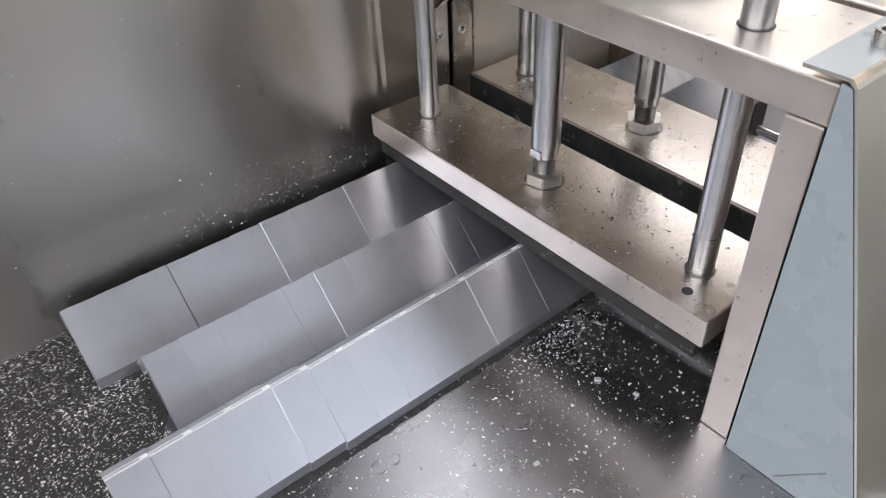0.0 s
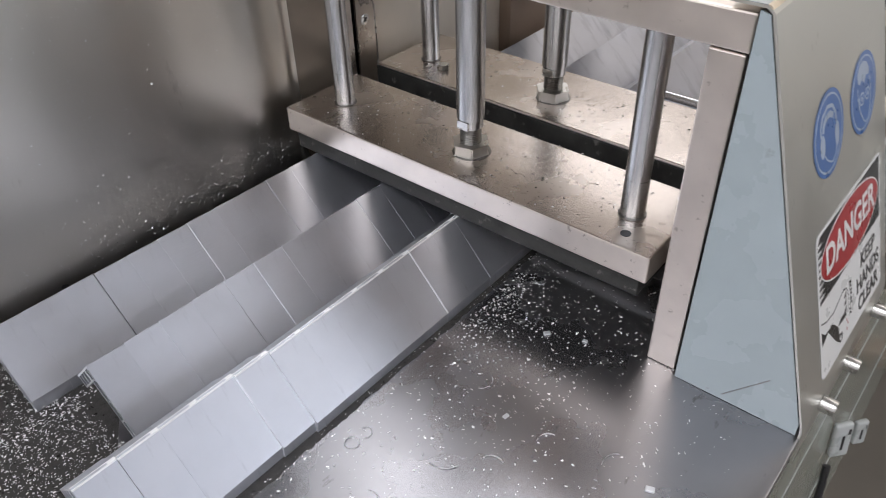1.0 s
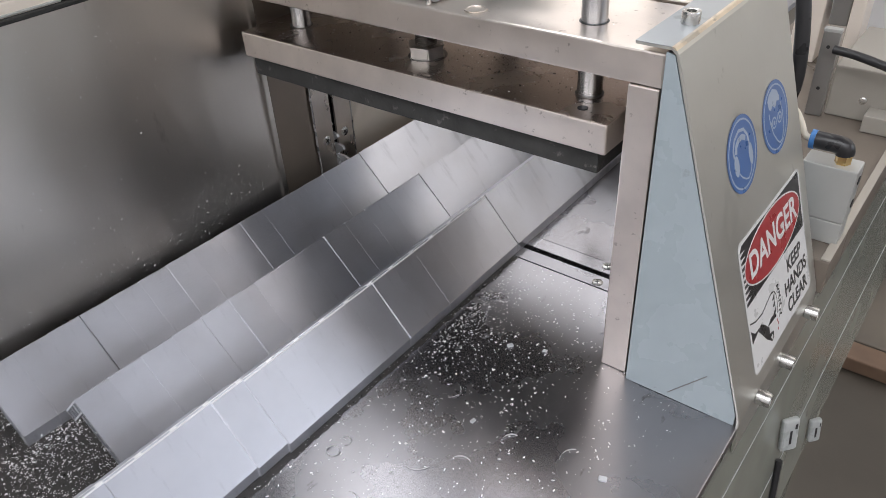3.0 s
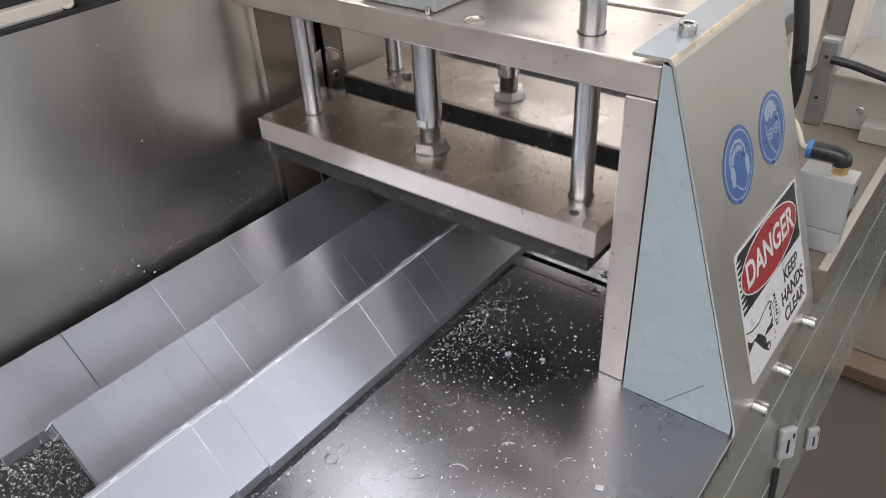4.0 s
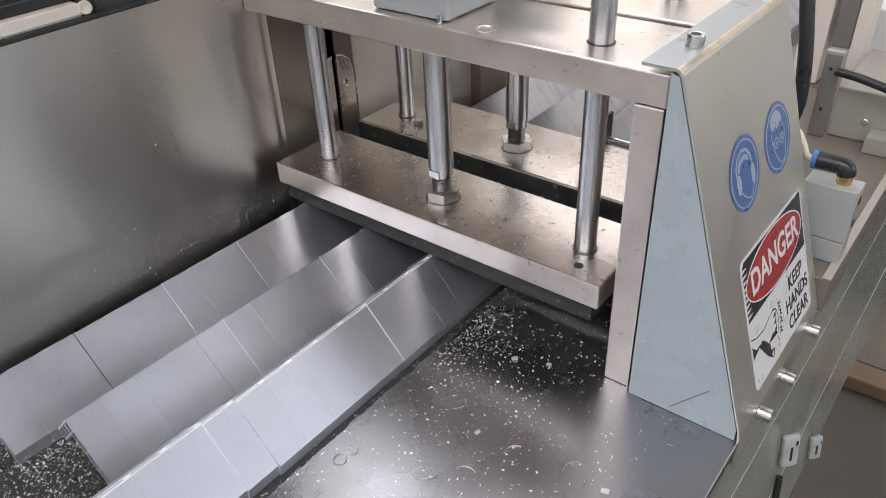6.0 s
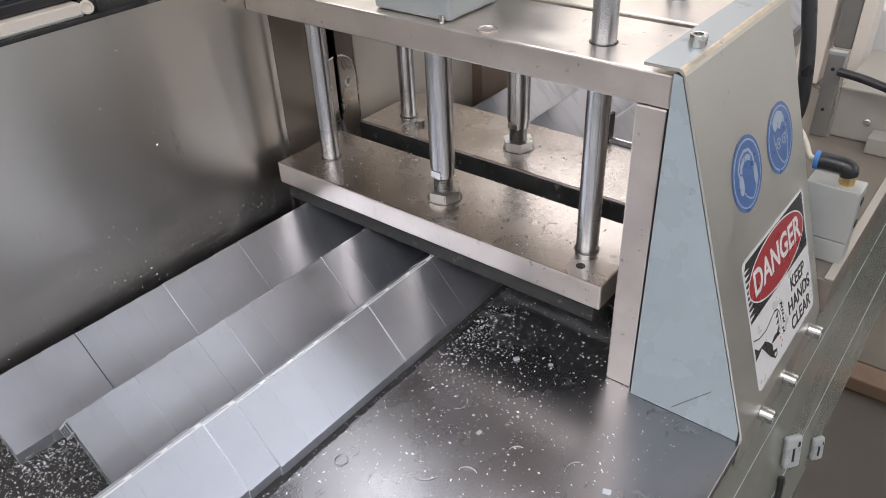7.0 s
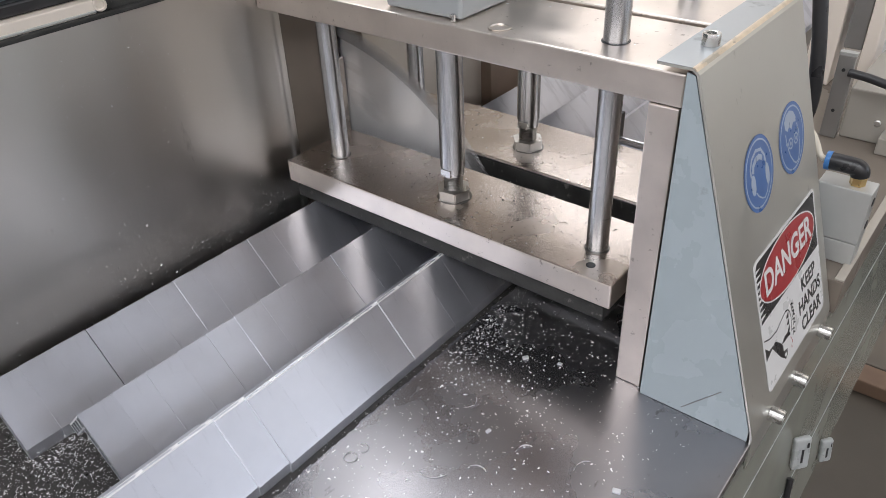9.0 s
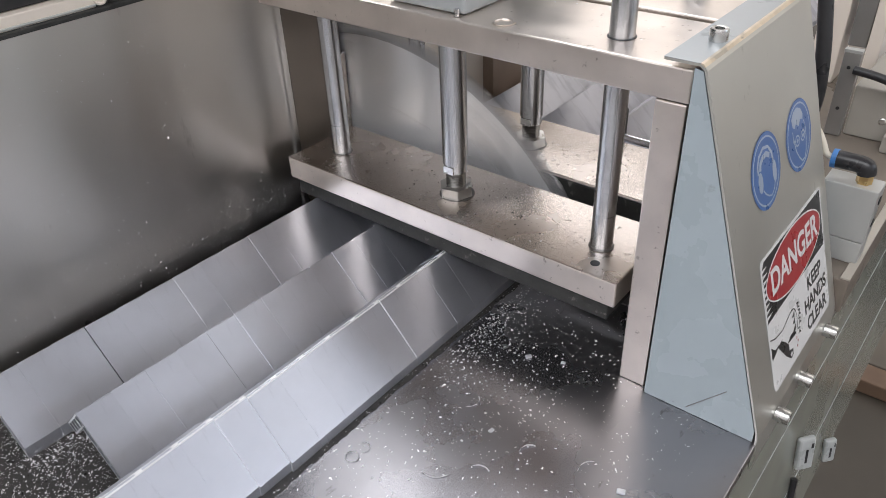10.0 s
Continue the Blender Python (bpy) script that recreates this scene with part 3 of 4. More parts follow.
def round_sticker(cx, cy, r, lab, kindof):
    s = root("safety_sticker", label=lab, category="sticker", group="round blue stickers")
    s.matrix_world = SIGN @ Matrix.Translation((cx, cy, 0))
    part("film", flat(oval(0, 0, r * 1.05, r * 1.05), 0.0001, 0.0002), SIGNBLUE, s)
    part("rim", flat(oval(0, 0, r * 0.95, r * 0.95), 0.0002, 0.00026), SIGNGREY, s)
    part("disc", flat(oval(0, 0, r * 0.90, r * 0.90), 0.00026, 0.00032), SIGNBLUE, s)
    z0, z1 = 0.00032, 0.00038
    def line(name, points, w):
        """A thin drawn line as one ribbon."""
        p = [Vector(q) * r for q in points]
        sides = []
        for k, q in enumerate(p):
            d = (p[min(k + 1, len(p) - 1)] - p[max(k - 1, 0)]).normalized()
            sides.append((q + Vector((-d.y, d.x)) * w * r / 2, q - Vector((-d.y, d.x)) * w * r / 2))
        part(name, flat([(q.x, q.y) for q, _ in sides] + [(q.x, q.y) for _, q in reversed(sides)], z0, z1), SIGNGREY, s)

    if kindof == "muffs":
        part("ear_cup", flat(oval(-0.46 * r, -0.16 * r, 0.16 * r, 0.29 * r, 20), z0, z1), SIGNGREY, s)
        part("ear_cup", flat(oval(0.55 * r, -0.21 * r, 0.14 * r, 0.31 * r, 20), z0, z1), SIGNGREY, s)
        line("headband", [(-0.56, 0.10), (-0.57, 0.32), (-0.42, 0.55), (-0.09, 0.68), (0.25, 0.60), (0.46, 0.36), (0.52, 0.06)], 0.09)
        line("forehead", [(-0.42, 0.16), (-0.36, 0.34), (-0.18, 0.44), (0.08, 0.46), (0.30, 0.34)], 0.15)
        line("jaw_line", [(-0.34, -0.42), (-0.20, -0.58), (0.02, -0.72), (0.20, -0.78), (0.42, -0.66), (0.52, -0.48)], 0.045)
    else:
        part("cap_patch", flat([(x * r, y * r) for x, y in ((-0.46, 0.38), (-0.52, 0.62), (-0.34, 0.78), (-0.04, 0.84), (0.26, 0.72), (0.42, 0.50), (0.38, 0.36), (0.18, 0.42), (0.02, 0.26), (-0.20, 0.40), (-0.32, 0.30))], z0, z1), SIGNGREY, s)
        for x in (-0.17, 0.29):
            part("lens_ring", flat(oval(x * r, -0.11 * r, 0.19 * r, 0.17 * r, 20), z0, z1), SIGNGREY, s)
            part("lens", flat(oval(x * r, -0.11 * r, 0.14 * r, 0.12 * r, 20), z1, z1 + 0.00006), SIGNBLUE, s)
            part("lens_spot", flat(oval(x * r, -0.11 * r, 0.07 * r, 0.06 * r, 14), z1 + 0.00006, z1 + 0.00012), SIGNGREY, s)
        line("strap", [(-0.52, -0.02), (-0.36, -0.06)], 0.07)
        line("face_line", [(-0.50, 0.26), (-0.48, 0.06), (-0.38, -0.24), (-0.30, -0.42), (-0.08, -0.68), (0.10, -0.82), (0.32, -0.80), (0.46, -0.62), (0.55, -0.30), (0.56, 0.00), (0.46, 0.30)], 0.05)


danger_sign()
round_sticker(0.0755, 0.1935, 0.0288, "round blue ear protection sticker", "muffs")
round_sticker(0.1517, 0.1935, 0.0288, "round blue eye protection sticker", "goggles")


# ---- aluminium pieces ----
R2 = math.sqrt(0.5)
END = 0.0007


def ab(a, b):
    """Section coordinates: a down the wide face, b down the short leg."""
    return ((a - b) * R2, -(a + b) * R2)


def piece_mesh(name, length, bevel, land=0.0):
    """The hollow angle section as one connected solid, ridge at the origin, carried along y."""
    s = 0.0016
    ga = [0.0, s, 0.012 - s, 0.012, 0.030, 0.030 + s, 0.047, 0.047 + s, 0.064]
    gb = [0.0, s, 0.0084, 0.010, 0.010 + s, 0.019, 0.019 + s, 0.028, 0.028 + s, 0.038 - s, 0.038]

    def solid(a, b):
        wide = b < 0.010 and (b < s or b > 0.0084 or a < s or a > 0.0640 - s or any(p < a < p + s for p in (0.012 - s, 0.030, 0.047)))
        short = a < 0.012 and (a < s or a > 0.012 - s or any(p < b < p + s for p in (0.010, 0.019, 0.028, 0.038 - s)))
        return wide or short
    ga.insert(8, 0.064 - s)
    full = {(i, j) for i in range(len(ga) - 1) for j in range(len(gb) - 1) if solid((ga[i] + ga[i + 1]) / 2, (gb[j] + gb[j + 1]) / 2)}
    bm = bmesh.new()
    made = {}

    def vert(a, b, y):
        key = (round(a, 6), round(b, 6), y)
        if key not in made:
            x, z = ab(a, b)
            made[key] = bm.verts.new((x, y, z))
        return made[key]
    for i, j in full:
        ring = [(ga[i], gb[j]), (ga[i + 1], gb[j]), (ga[i + 1], gb[j + 1]), (ga[i], gb[j + 1])]
        for y in (0.0, length):
            bm.faces.new([vert(p, q, y) for p, q in ring])
        lip = i == len(ga) - 2
        for k, near in enumerate(((i, j - 1), (i + 1, j), (i, j + 1), (i - 1, j))):
            if near not in full and not (k == 1 and lip):
                (p0, q0), (p1, q1) = ring[k], ring[(k + 1) % 4]
                for y0, y1 in ((0.0, END), (END, length)):
                    bm.faces.new([vert(p0, q0, y0), vert(p1, q1, y0), vert(p1, q1, y1), vert(p0, q0, y1)])
    ring = [(0.064, 0.0), (0.0722, 0.0082), (0.0700, 0.0100), (0.064, 0.0100), (0.064, 0.0084), (0.064, s)]
    for y in (0.0, length):
        bm.faces.new([vert(p, q, y) for p, q in ring])
    for (p0, q0), (p1, q1) in zip(ring[:3], ring[1:4]):
        for y0, y1 in ((0.0, END), (END, length)):
            bm.faces.new([vert(p0, q0, y0), vert(p1, q1, y0), vert(p1, q1, y1), vert(p0, q0, y1)])
    # rounded ridge, and a sawn chamfer on the near end where a seam shows
    ridge = [e for e in bm.edges if all(abs(v.co.x) < 1e-7 and abs(v.co.z) < 1e-7 for v in e.verts)]
    bmesh.ops.bevel(bm, geom=ridge, offset=land or 0.0018, segments=1 if land else 3, affect="EDGES", profile=0.5)
    for v in bm.verts:
        if bevel and v.co.y < 1e-6 and abs(v.co.x + v.co.z) < 0.0006 and v.co.x > -0.0005:
            v.co += Vector((-R2, 0, -R2)) * bevel
    bm.normal_update()
    bmesh.ops.recalc_face_normals(bm, faces=bm.faces)
    for f in bm.faces:
        if abs(f.normal.y) > 0.95:
            f.material_index = 1
    kinds = [("body", ALU, 0, (0, 0, 0)), ("sawn_end", ALU_CUT, 1, (0, -0.00012, 0))]
    out = []
    for kind, mat, index, off in kinds:
        bm2 = bm.copy()
        if index:
            away = [f for f in bm2.faces if f.material_index != index or (index == 1 and f.calc_center_median().y > 0.001)]
            bmesh.ops.delete(bm2, geom=away, context="FACES")
            bmesh.ops.translate(bm2, verts=list(bm2.verts), vec=off)
        for f in bm2.faces:
            f.material_index = 0
        me = bpy.data.meshes.new(kind if index else name)
        bm2.to_mesh(me)
        bm2.free()
        me.materials.append(mat)
        out.append((kind, me))
    bm.free()
    if land:
        strip = prism([(-0.0018, -0.0017), (0.0018, -0.0017), (0.0015, -0.0008), (-0.0015, -0.0008)], 0.0, length)
        out.append(("worn_ridge", finish("worn_ridge", strip, ALU_EDGE)))
    return out


LABELS = {"sawn_end": "bright sawn end face", "worn_ridge": "pale strip along the ridge"}


def angle_piece(name, meshes):
    """A piece of the section with its sawn ends and ridge as parts."""
    ob = new(name, meshes[0][1])
    for kind, me in meshes[1:]:
        p = tagged(new(kind, me), LABELS[kind])
        p.parent = ob
    return ob


RIDGE_Z = 0.0570
PITCH = 0.0303
FEED = 0.0305
ROWS_OF_BARS = [  # ridge x, front of the saw cut, number of pieces, and where a seam opens: sideways, sunk, gap, chamfer
    (-0.4065, 0.1195, 15, {2: (0.0003, 0.0002, 0.0001, 1), 6: (-0.0004, 0.0003, 0.0001, 1), 9: (0.0002, 0.0003, 0.0001, 1), 12: (-0.0003, -0.0002, 0.0008, 0)}),
    (-0.3140, 0.1195, 14, {5: (-0.0004, 0.0004, 0.0001, 1), 8: (-0.0006, 0.0001, 0.0, 0), 9: (-0.0004, 0.0003, 0.0, 1), 10: (-0.0005, -0.0001, 0.0002, 0), 12: (-0.0006, 0.0001, 0.0001, 0)}),
    (-0.2228, 0.1195, 16, {3: (0.0003, 0.0003, 0.0001, 1), 6: (-0.0003, 0.0006, 0.0002, 2), 9: (0.0002, 0.0001, 0.0, 0), 11: (-0.0020, 0.0001, 0.0, 0), 12: (-0.0016, 0.0002, 0.0001, 1), 15: (-0.0010, 0.0002, 0.0003, 0)}),
]
piece_data = piece_mesh("cut_piece", PITCH - 0.00004, 0.0)
burred_data = [piece_data, piece_mesh("cut_piece", PITCH - 0.00004, 0.0002), piece_mesh("cut_piece", PITCH - 0.00004, 0.0006)]
flat_data = [piece_mesh("cut_piece", PITCH - 0.00004, b, 0.0014) for b in (0.0, 0.0002, 0.0006)]   # a broad land on the ridge
bar_data = piece_mesh("uncut_bar", 1.3, 0.0)
pieces, bars = [], []


def bars_and_pieces():
    rng = random.Random(7)
    for x, y, count, marks in ROWS_OF_BARS:
        bar = tagged(angle_piece("uncut_bar", bar_data), "uncut hollow aluminium angle bar feeding under the clamps", "bar", "uncut bars")
        bar.color = (-x, 0.64, 0.0, 1.0)
        bars.append((bar, x, y + 0.0045))
        dx, dz, gap, yaw, lean = 0.0, 0.0, 0.0, 0.0, 0.0
        drift = -0.0003 if x < -0.4 else 0.0                   # this row lies slightly askew
        for k in range(count):
            if k in marks:
                dx, dz, gap = dx + marks[k][0], 0.6 * dz - marks[k][1], gap + marks[k][2]
                yaw, lean = rng.uniform(-0.12, 0.12), rng.uniform(-0.2, 0.2)
            p = tagged(angle_piece("cut_piece", (flat_data if x > -0.25 else burred_data)[marks.get(k + 1, (0, 0, 0, 0))[3]]), "short sawn piece of hollow aluminium angle, in a row", "metal piece", "cut pieces")
            p.color = (-x, 0.6 - PITCH * k, 0.0, 1.0)
            tip = 3.0 if x > -0.25 else 0.0
            pieces.append((p, x + dx + drift * k, y - PITCH * (k + 1) - gap, RIDGE_Z + dz + 0.0006 * tip, tip + lean + rng.uniform(-0.16, 0.16), yaw + math.degrees(drift / PITCH)))


bars_and_pieces()


# ---- saw blade ----
def saw_blade():
    r, n = 0.32, 120
    b = root("circular_saw", label="large spinning circular saw disc of bright steel", category="saw")
    bm = lathe([(0.016, -0.0014), (0.306, -0.0014), (0.306, 0.0014), (0.016, 0.0014), (0.016, -0.0014)], 160, pose(0, 0, 0, 90, 0, 0))
    part("disc", bm, BLADE, b, "", True)
    bm = bmesh.new()
    for k in range(n):
        a = 2 * math.pi * k / n
        poly = []
        for rr, da in ((0.3055, -0.008), (0.3055, 0.040), (0.316, 0.024), (r, 0.010), (r, -0.002)):
            poly.append((rr * math.cos(a + da), rr * math.sin(a + da)))
        prism(poly, -0.0019, 0.0019, bm)
    part("tooth_rim", bm, CARBIDE, b, "ring of carbide teeth")
    part("flange", lathe([(0.0, -0.012), (0.055, -0.012), (0.06, -0.0016), (0.0, -0.0016)], 48, pose(0, 0, 0, 90, 0, 0)), DARKSTEEL, b, "", True)
    return b


blade = saw_blade()


# ---- cover over the left wall ----
def wall_cover():
    c = root("hinged_cover", label="hinged machine cover with a tinted pane and pale channel", category="cover")
    part("edge_strip", box(WALL_X - 0.006, WALL_X + 0.0012, -0.9, -0.01, 0.2972, 0.3010, 0.0008), RUBBER, c, "black rubber edge strip")
    part("channel", box(-0.480, -0.4605, -0.9, -0.156, 0.2985, 0.3120, 0.001), PALE, c, "pale aluminium channel")
    part("channel_lip", box(-0.466, -0.4595, -0.9, -0.156, 0.3015, 0.3035, 0.0005), WHITEBLOCK, c)
    bm = lathe([(0.0058, 0.0), (0.0058, 0.016), (0.0053, 0.0168), (0.0040, 0.0168), (0.0035, 0.0150), (0.0, 0.0150)], 28, pose(0, 0, 0, 0, 90, 0))
    ob = part("pin_end", bm, PALE, c, "round hinge pin end", True)
    ob.matrix_local = Matrix.Translation((-0.474, -0.1465, 0.3072)) @ pose(0, 0, 0, 0, 0, -20)
    part("pin_shadow_ring", lathe([(0.0078, 0.0), (0.0078, 0.013), (0.0059, 0.013)], 28, Matrix.Translation((-0.474, -0.1465, 0.3072)) @ pose(0, 0, 0, 0, 90, -20)), BLACK, c, "", True)
    part("frame", box(-0.482, -0.462, -0.143, 0.004, 0.2985, 0.330, 0.002), RUBBER, c, "black cover frame")
    part("frame", box(-0.484, -0.470, -0.9, -0.143, 0.3125, 0.3230, 0.002), BLACK, c, "black cover frame")
    part("pane", box(-0.484, -0.480, -0.9, -0.02, 0.3235, 0.80), TEAL, c, "dull blue-green tinted pane")


PALE = material("pale_beige_paint", (0.72, 0.65, 0.575), 0.4, 0, 0.06, 8)
TEAL = material("tinted_pane", (0.075, 0.10, 0.105), 0.25, 0, 0.1, 8)
wall_cover()


# ---- behind the clamps ----
def side_guide():
    b = root("side_guide", label="brown steel guide plate along the uncut bars", category="guide plate")
    part("plate", box(-0.4595, -0.441, 0.392, 1.1, 0.018, 0.150, 0.001), BROWNSTEEL, b)
    part("foot", box(-0.4595, -0.441, 0.45, 1.1, 0.0, 0.0178, 0.0006), BROWNSTEEL, b)


def feed_clamp():
    """The clamp on the feeder that grips the bars, draws them on and lets go."""
    c = root("feed_clamp", -0.27, 0.430, 0.096, label="steel feed clamp plate with a dark rubber pad gripping the bars", category="clamp")
    part("plate", box(-0.169, 0.170, -0.032, 0.030, -0.0245, 0.0118, 0.0016), FEEDSTEEL, c)
    part("rubber_pad", box(-0.168, 0.168, -0.0318, 0.030, -0.037, -0.0247, 0.001), RUBBER, c, "dark worn rubber pad")
    part("backing_bar", box(-0.120, 0.120, 0.0302, 0.040, -0.018, 0.006, 0.001), DULLSTEEL, c)
    return c


def side_rod():
    r = root("side_clamp_rod", label="chrome side clamp rod with a dark pressure foot", category="clamp rod")
    part("rod", lathe([(0.0045, 0.0), (0.0045, 0.14)], 24, Matrix.Translation((-0.165, 0.256, 0.098)) @ pose(0, 0, 0, 0, 90, 0)), CHROME, r, "", True)
    part("foot", box(-0.1695, -0.1655, 0.245, 0.268, 0.086, 0.128, 0.0008), BLACK, r)
    part("bracket", box(-0.026, -0.001, 0.240, 0.275, 0.0, 0.12, 0.001), PLATE, r)


side_guide()
side_rod()


def rear_bed():
    b = root("rear_bed", label="grey-brown painted machine bed behind the guard", category="machine bed")
    part("bed", box(-0.13, 0.1030, 0.2780, 1.3, 0.0005, 0.038, 0.0015), BEDPAINT, b)
    part("bed", box(0.03, 0.1030, 0.2100, 0.2778, 0.0005, 0.038, 0.0015), BEDPAINT, b)
    part("edge_rail", box(0.0945, 0.1030, 0.2100, 1.3, 0.0384, 0.0405, 0.0006), BEIGE, b, "pale rail along the bed's edge")


BEDPAINT = material("grey_brown_bed", (0.16, 0.135, 0.112), 0.35, 0, 0.2, 12, (1, 1, 1), 0.08, 0.1, 200)
rear_bed()


def valve_block():
    v = root("valve_block", label="pale anodised valve block with a black elbow fitting", category="valve")
    part("upper_body", box(0.052, 0.1005, 0.240, 0.267, 0.0635, 0.1200, 0.0012), WHITEBLOCK, v)
    part("lower_body", box(0.053, 0.1000, 0.241, 0.267, 0.0384, 0.0628, 0.0012), WHITEBLOCK, v)
    part("port", lathe([(0.0045, 0), (0.0045, 0.001), (0, 0.001)], 20, Matrix.Translation((0.1003, 0.256, 0.105)) @ pose(0, 0, 0, 0, 90, 0)), BLACK, v)
    part("port", lathe([(0.0045, 0), (0.0045, 0.001), (0, 0.001)], 20, Matrix.Translation((0.1003, 0.256, 0.080)) @ pose(0, 0, 0, 0, 90, 0)), BLACK, v)
    f = part("elbow_fitting", tube_path(smooth_path([(0.056, 0.253, 0.1370), (0.066, 0.253, 0.1372), (0.077, 0.253, 0.1370), (0.0825, 0.253, 0.1350), (0.0838, 0.253, 0.1290)], 6), 0.0084, 18), BLACK, v, "black push-in elbow fitting", True)
    part("release_ring", lathe([(0.0055, 0), (0.0090, 0), (0.0090, 0.0045), (0.0055, 0.0045)], 24, Matrix.Translation((0.0520, 0.253, 0.1368)) @ pose(0, 0, 0, 0, 88, 0)), RINGBLUE, f, "blue release ring", True)
    part("nut", lathe([(0.0072, 0), (0.0072, 0.008), (0.0062, 0.009)], 6, Matrix.Translation((0.0835, 0.253, 0.1201))), BRASS, f, "brass hexagon nut")
    part("air_tube", tube_path(smooth_path([(0.0535, 0.253, 0.1368), (0.046, 0.254, 0.139), (0.039, 0.258, 0.149), (0.030, 0.262, 0.158), (0.015, 0.264, 0.160)], 6), 0.0030, 12), TUBE, v, "milky air tube", True)


valve_block()
cap_screw("cap_screw", pose(0.071, 0.292, 0.038), 0.0058, 0.010, "bed screws")


def rear_parts():
    b = root("upright_bar", label="grey steel upright bar on the bed", category="bar")
    part("bar", box(-0.013, 0.0065, 0.525, 0.534, 0.0385, 0.146, 0.0008), DULLSTEEL, b)
    part("bar_cap", box(-0.0135, 0.0070, 0.5245, 0.5345, 0.1462, 0.1500, 0.0004), WHITEBLOCK, b)
    for z in (0.075, 0.128):
        part("screw_hole", lathe([(0.0022, 0), (0.0022, 0.0006), (0, 0.0006)], 14, Matrix.Translation((-0.004, 0.5250, z)) @ pose(0, 0, 0, 90, 0, 0)), BLACK, b)
    x = root("gear_housing", label="grey-beige cast housing on the bed", category="housing")
    part("housing", box(0.0075, 0.30, 0.536, 0.70, 0.0385, 0.1040, 0.002), HOUSING, x)
    part("foot_block", box(0.0570, 0.26, 0.506, 0.5355, 0.0385, 0.0600, 0.0015), HOUSING, x)
    part("screw", lathe([(0.004, 0), (0.004, 0.002), (0.0032, 0.0026), (0, 0.0026)], 18, Matrix.Translation((0.048, 0.5360, 0.066)) @ pose(0, 0, 0, 90, 0, 0)), ZINC, x, "", True)
    h = part("hydraulic_hose", tube_path(smooth_path([(0.004, 0.5195, 0.128), (0.030, 0.515, 0.127), (0.066, 0.505, 0.1235), (0.12, 0.49, 0.118), (0.20, 0.47, 0.100), (0.29, 0.46, 0.038)], 6), 0.0052, 12), BLACK, None, "", True)
    tagged(h, "black glossy hydraulic hose lying over the housing", "hose")
    c = part("thick_cable", tube_path(smooth_path([(-0.070, 0.51, 0.42), (-0.054, 0.50, 0.27), (-0.040, 0.495, 0.205), (-0.028, 0.49, 0.146), (-0.024, 0.49, 0.090), (-0.034, 0.495, 0.046)], 8), 0.0088, 16), BLACK, None, "", True)
    tagged(c, "thick black cable hanging beside the guard", "cable")
    m = root("machine_column", label="pale painted machine column behind the bed", category="machine column")
    part("pale_post", box(-0.090, -0.053, 0.70, 0.76, 0.0385, 0.60, 0.002), PALE, m)
    part("grey_post", box(-0.046, -0.021, 0.705, 0.75, 0.0955, 0.60, 0.002), DULLSTEEL, m)
    part("pale_post", box(-0.0200, -0.002, 0.700, 0.75, 0.0385, 0.60, 0.002), PALE, m)
    w = root("white_box", label="white enamelled box on the machine bed", category="box")
    part("body", box(-0.03, 0.095, 0.82, 1.0, 0.0385, 0.125, 0.004), WHITEPAINT, w)
    part("top_clamp", box(0.01, 0.03, 0.84, 0.88, 0.1255, 0.145, 0.003), GREEN, w, "small green clip")


DULLSTEEL = material("dull_grey_steel", (0.26, 0.25, 0.24), 0.4, 0.5, 0.12, 20)
HOUSING = material("grey_beige_casting", (0.33, 0.31, 0.275), 0.45, 0, 0.08, 15)
WHITEPAINT = material("white_enamel", (0.75, 0.76, 0.78), 0.35, 0, 0.05, 6)
GREEN = material("green_plastic", (0.03, 0.16, 0.06), 0.4)
rear_parts()


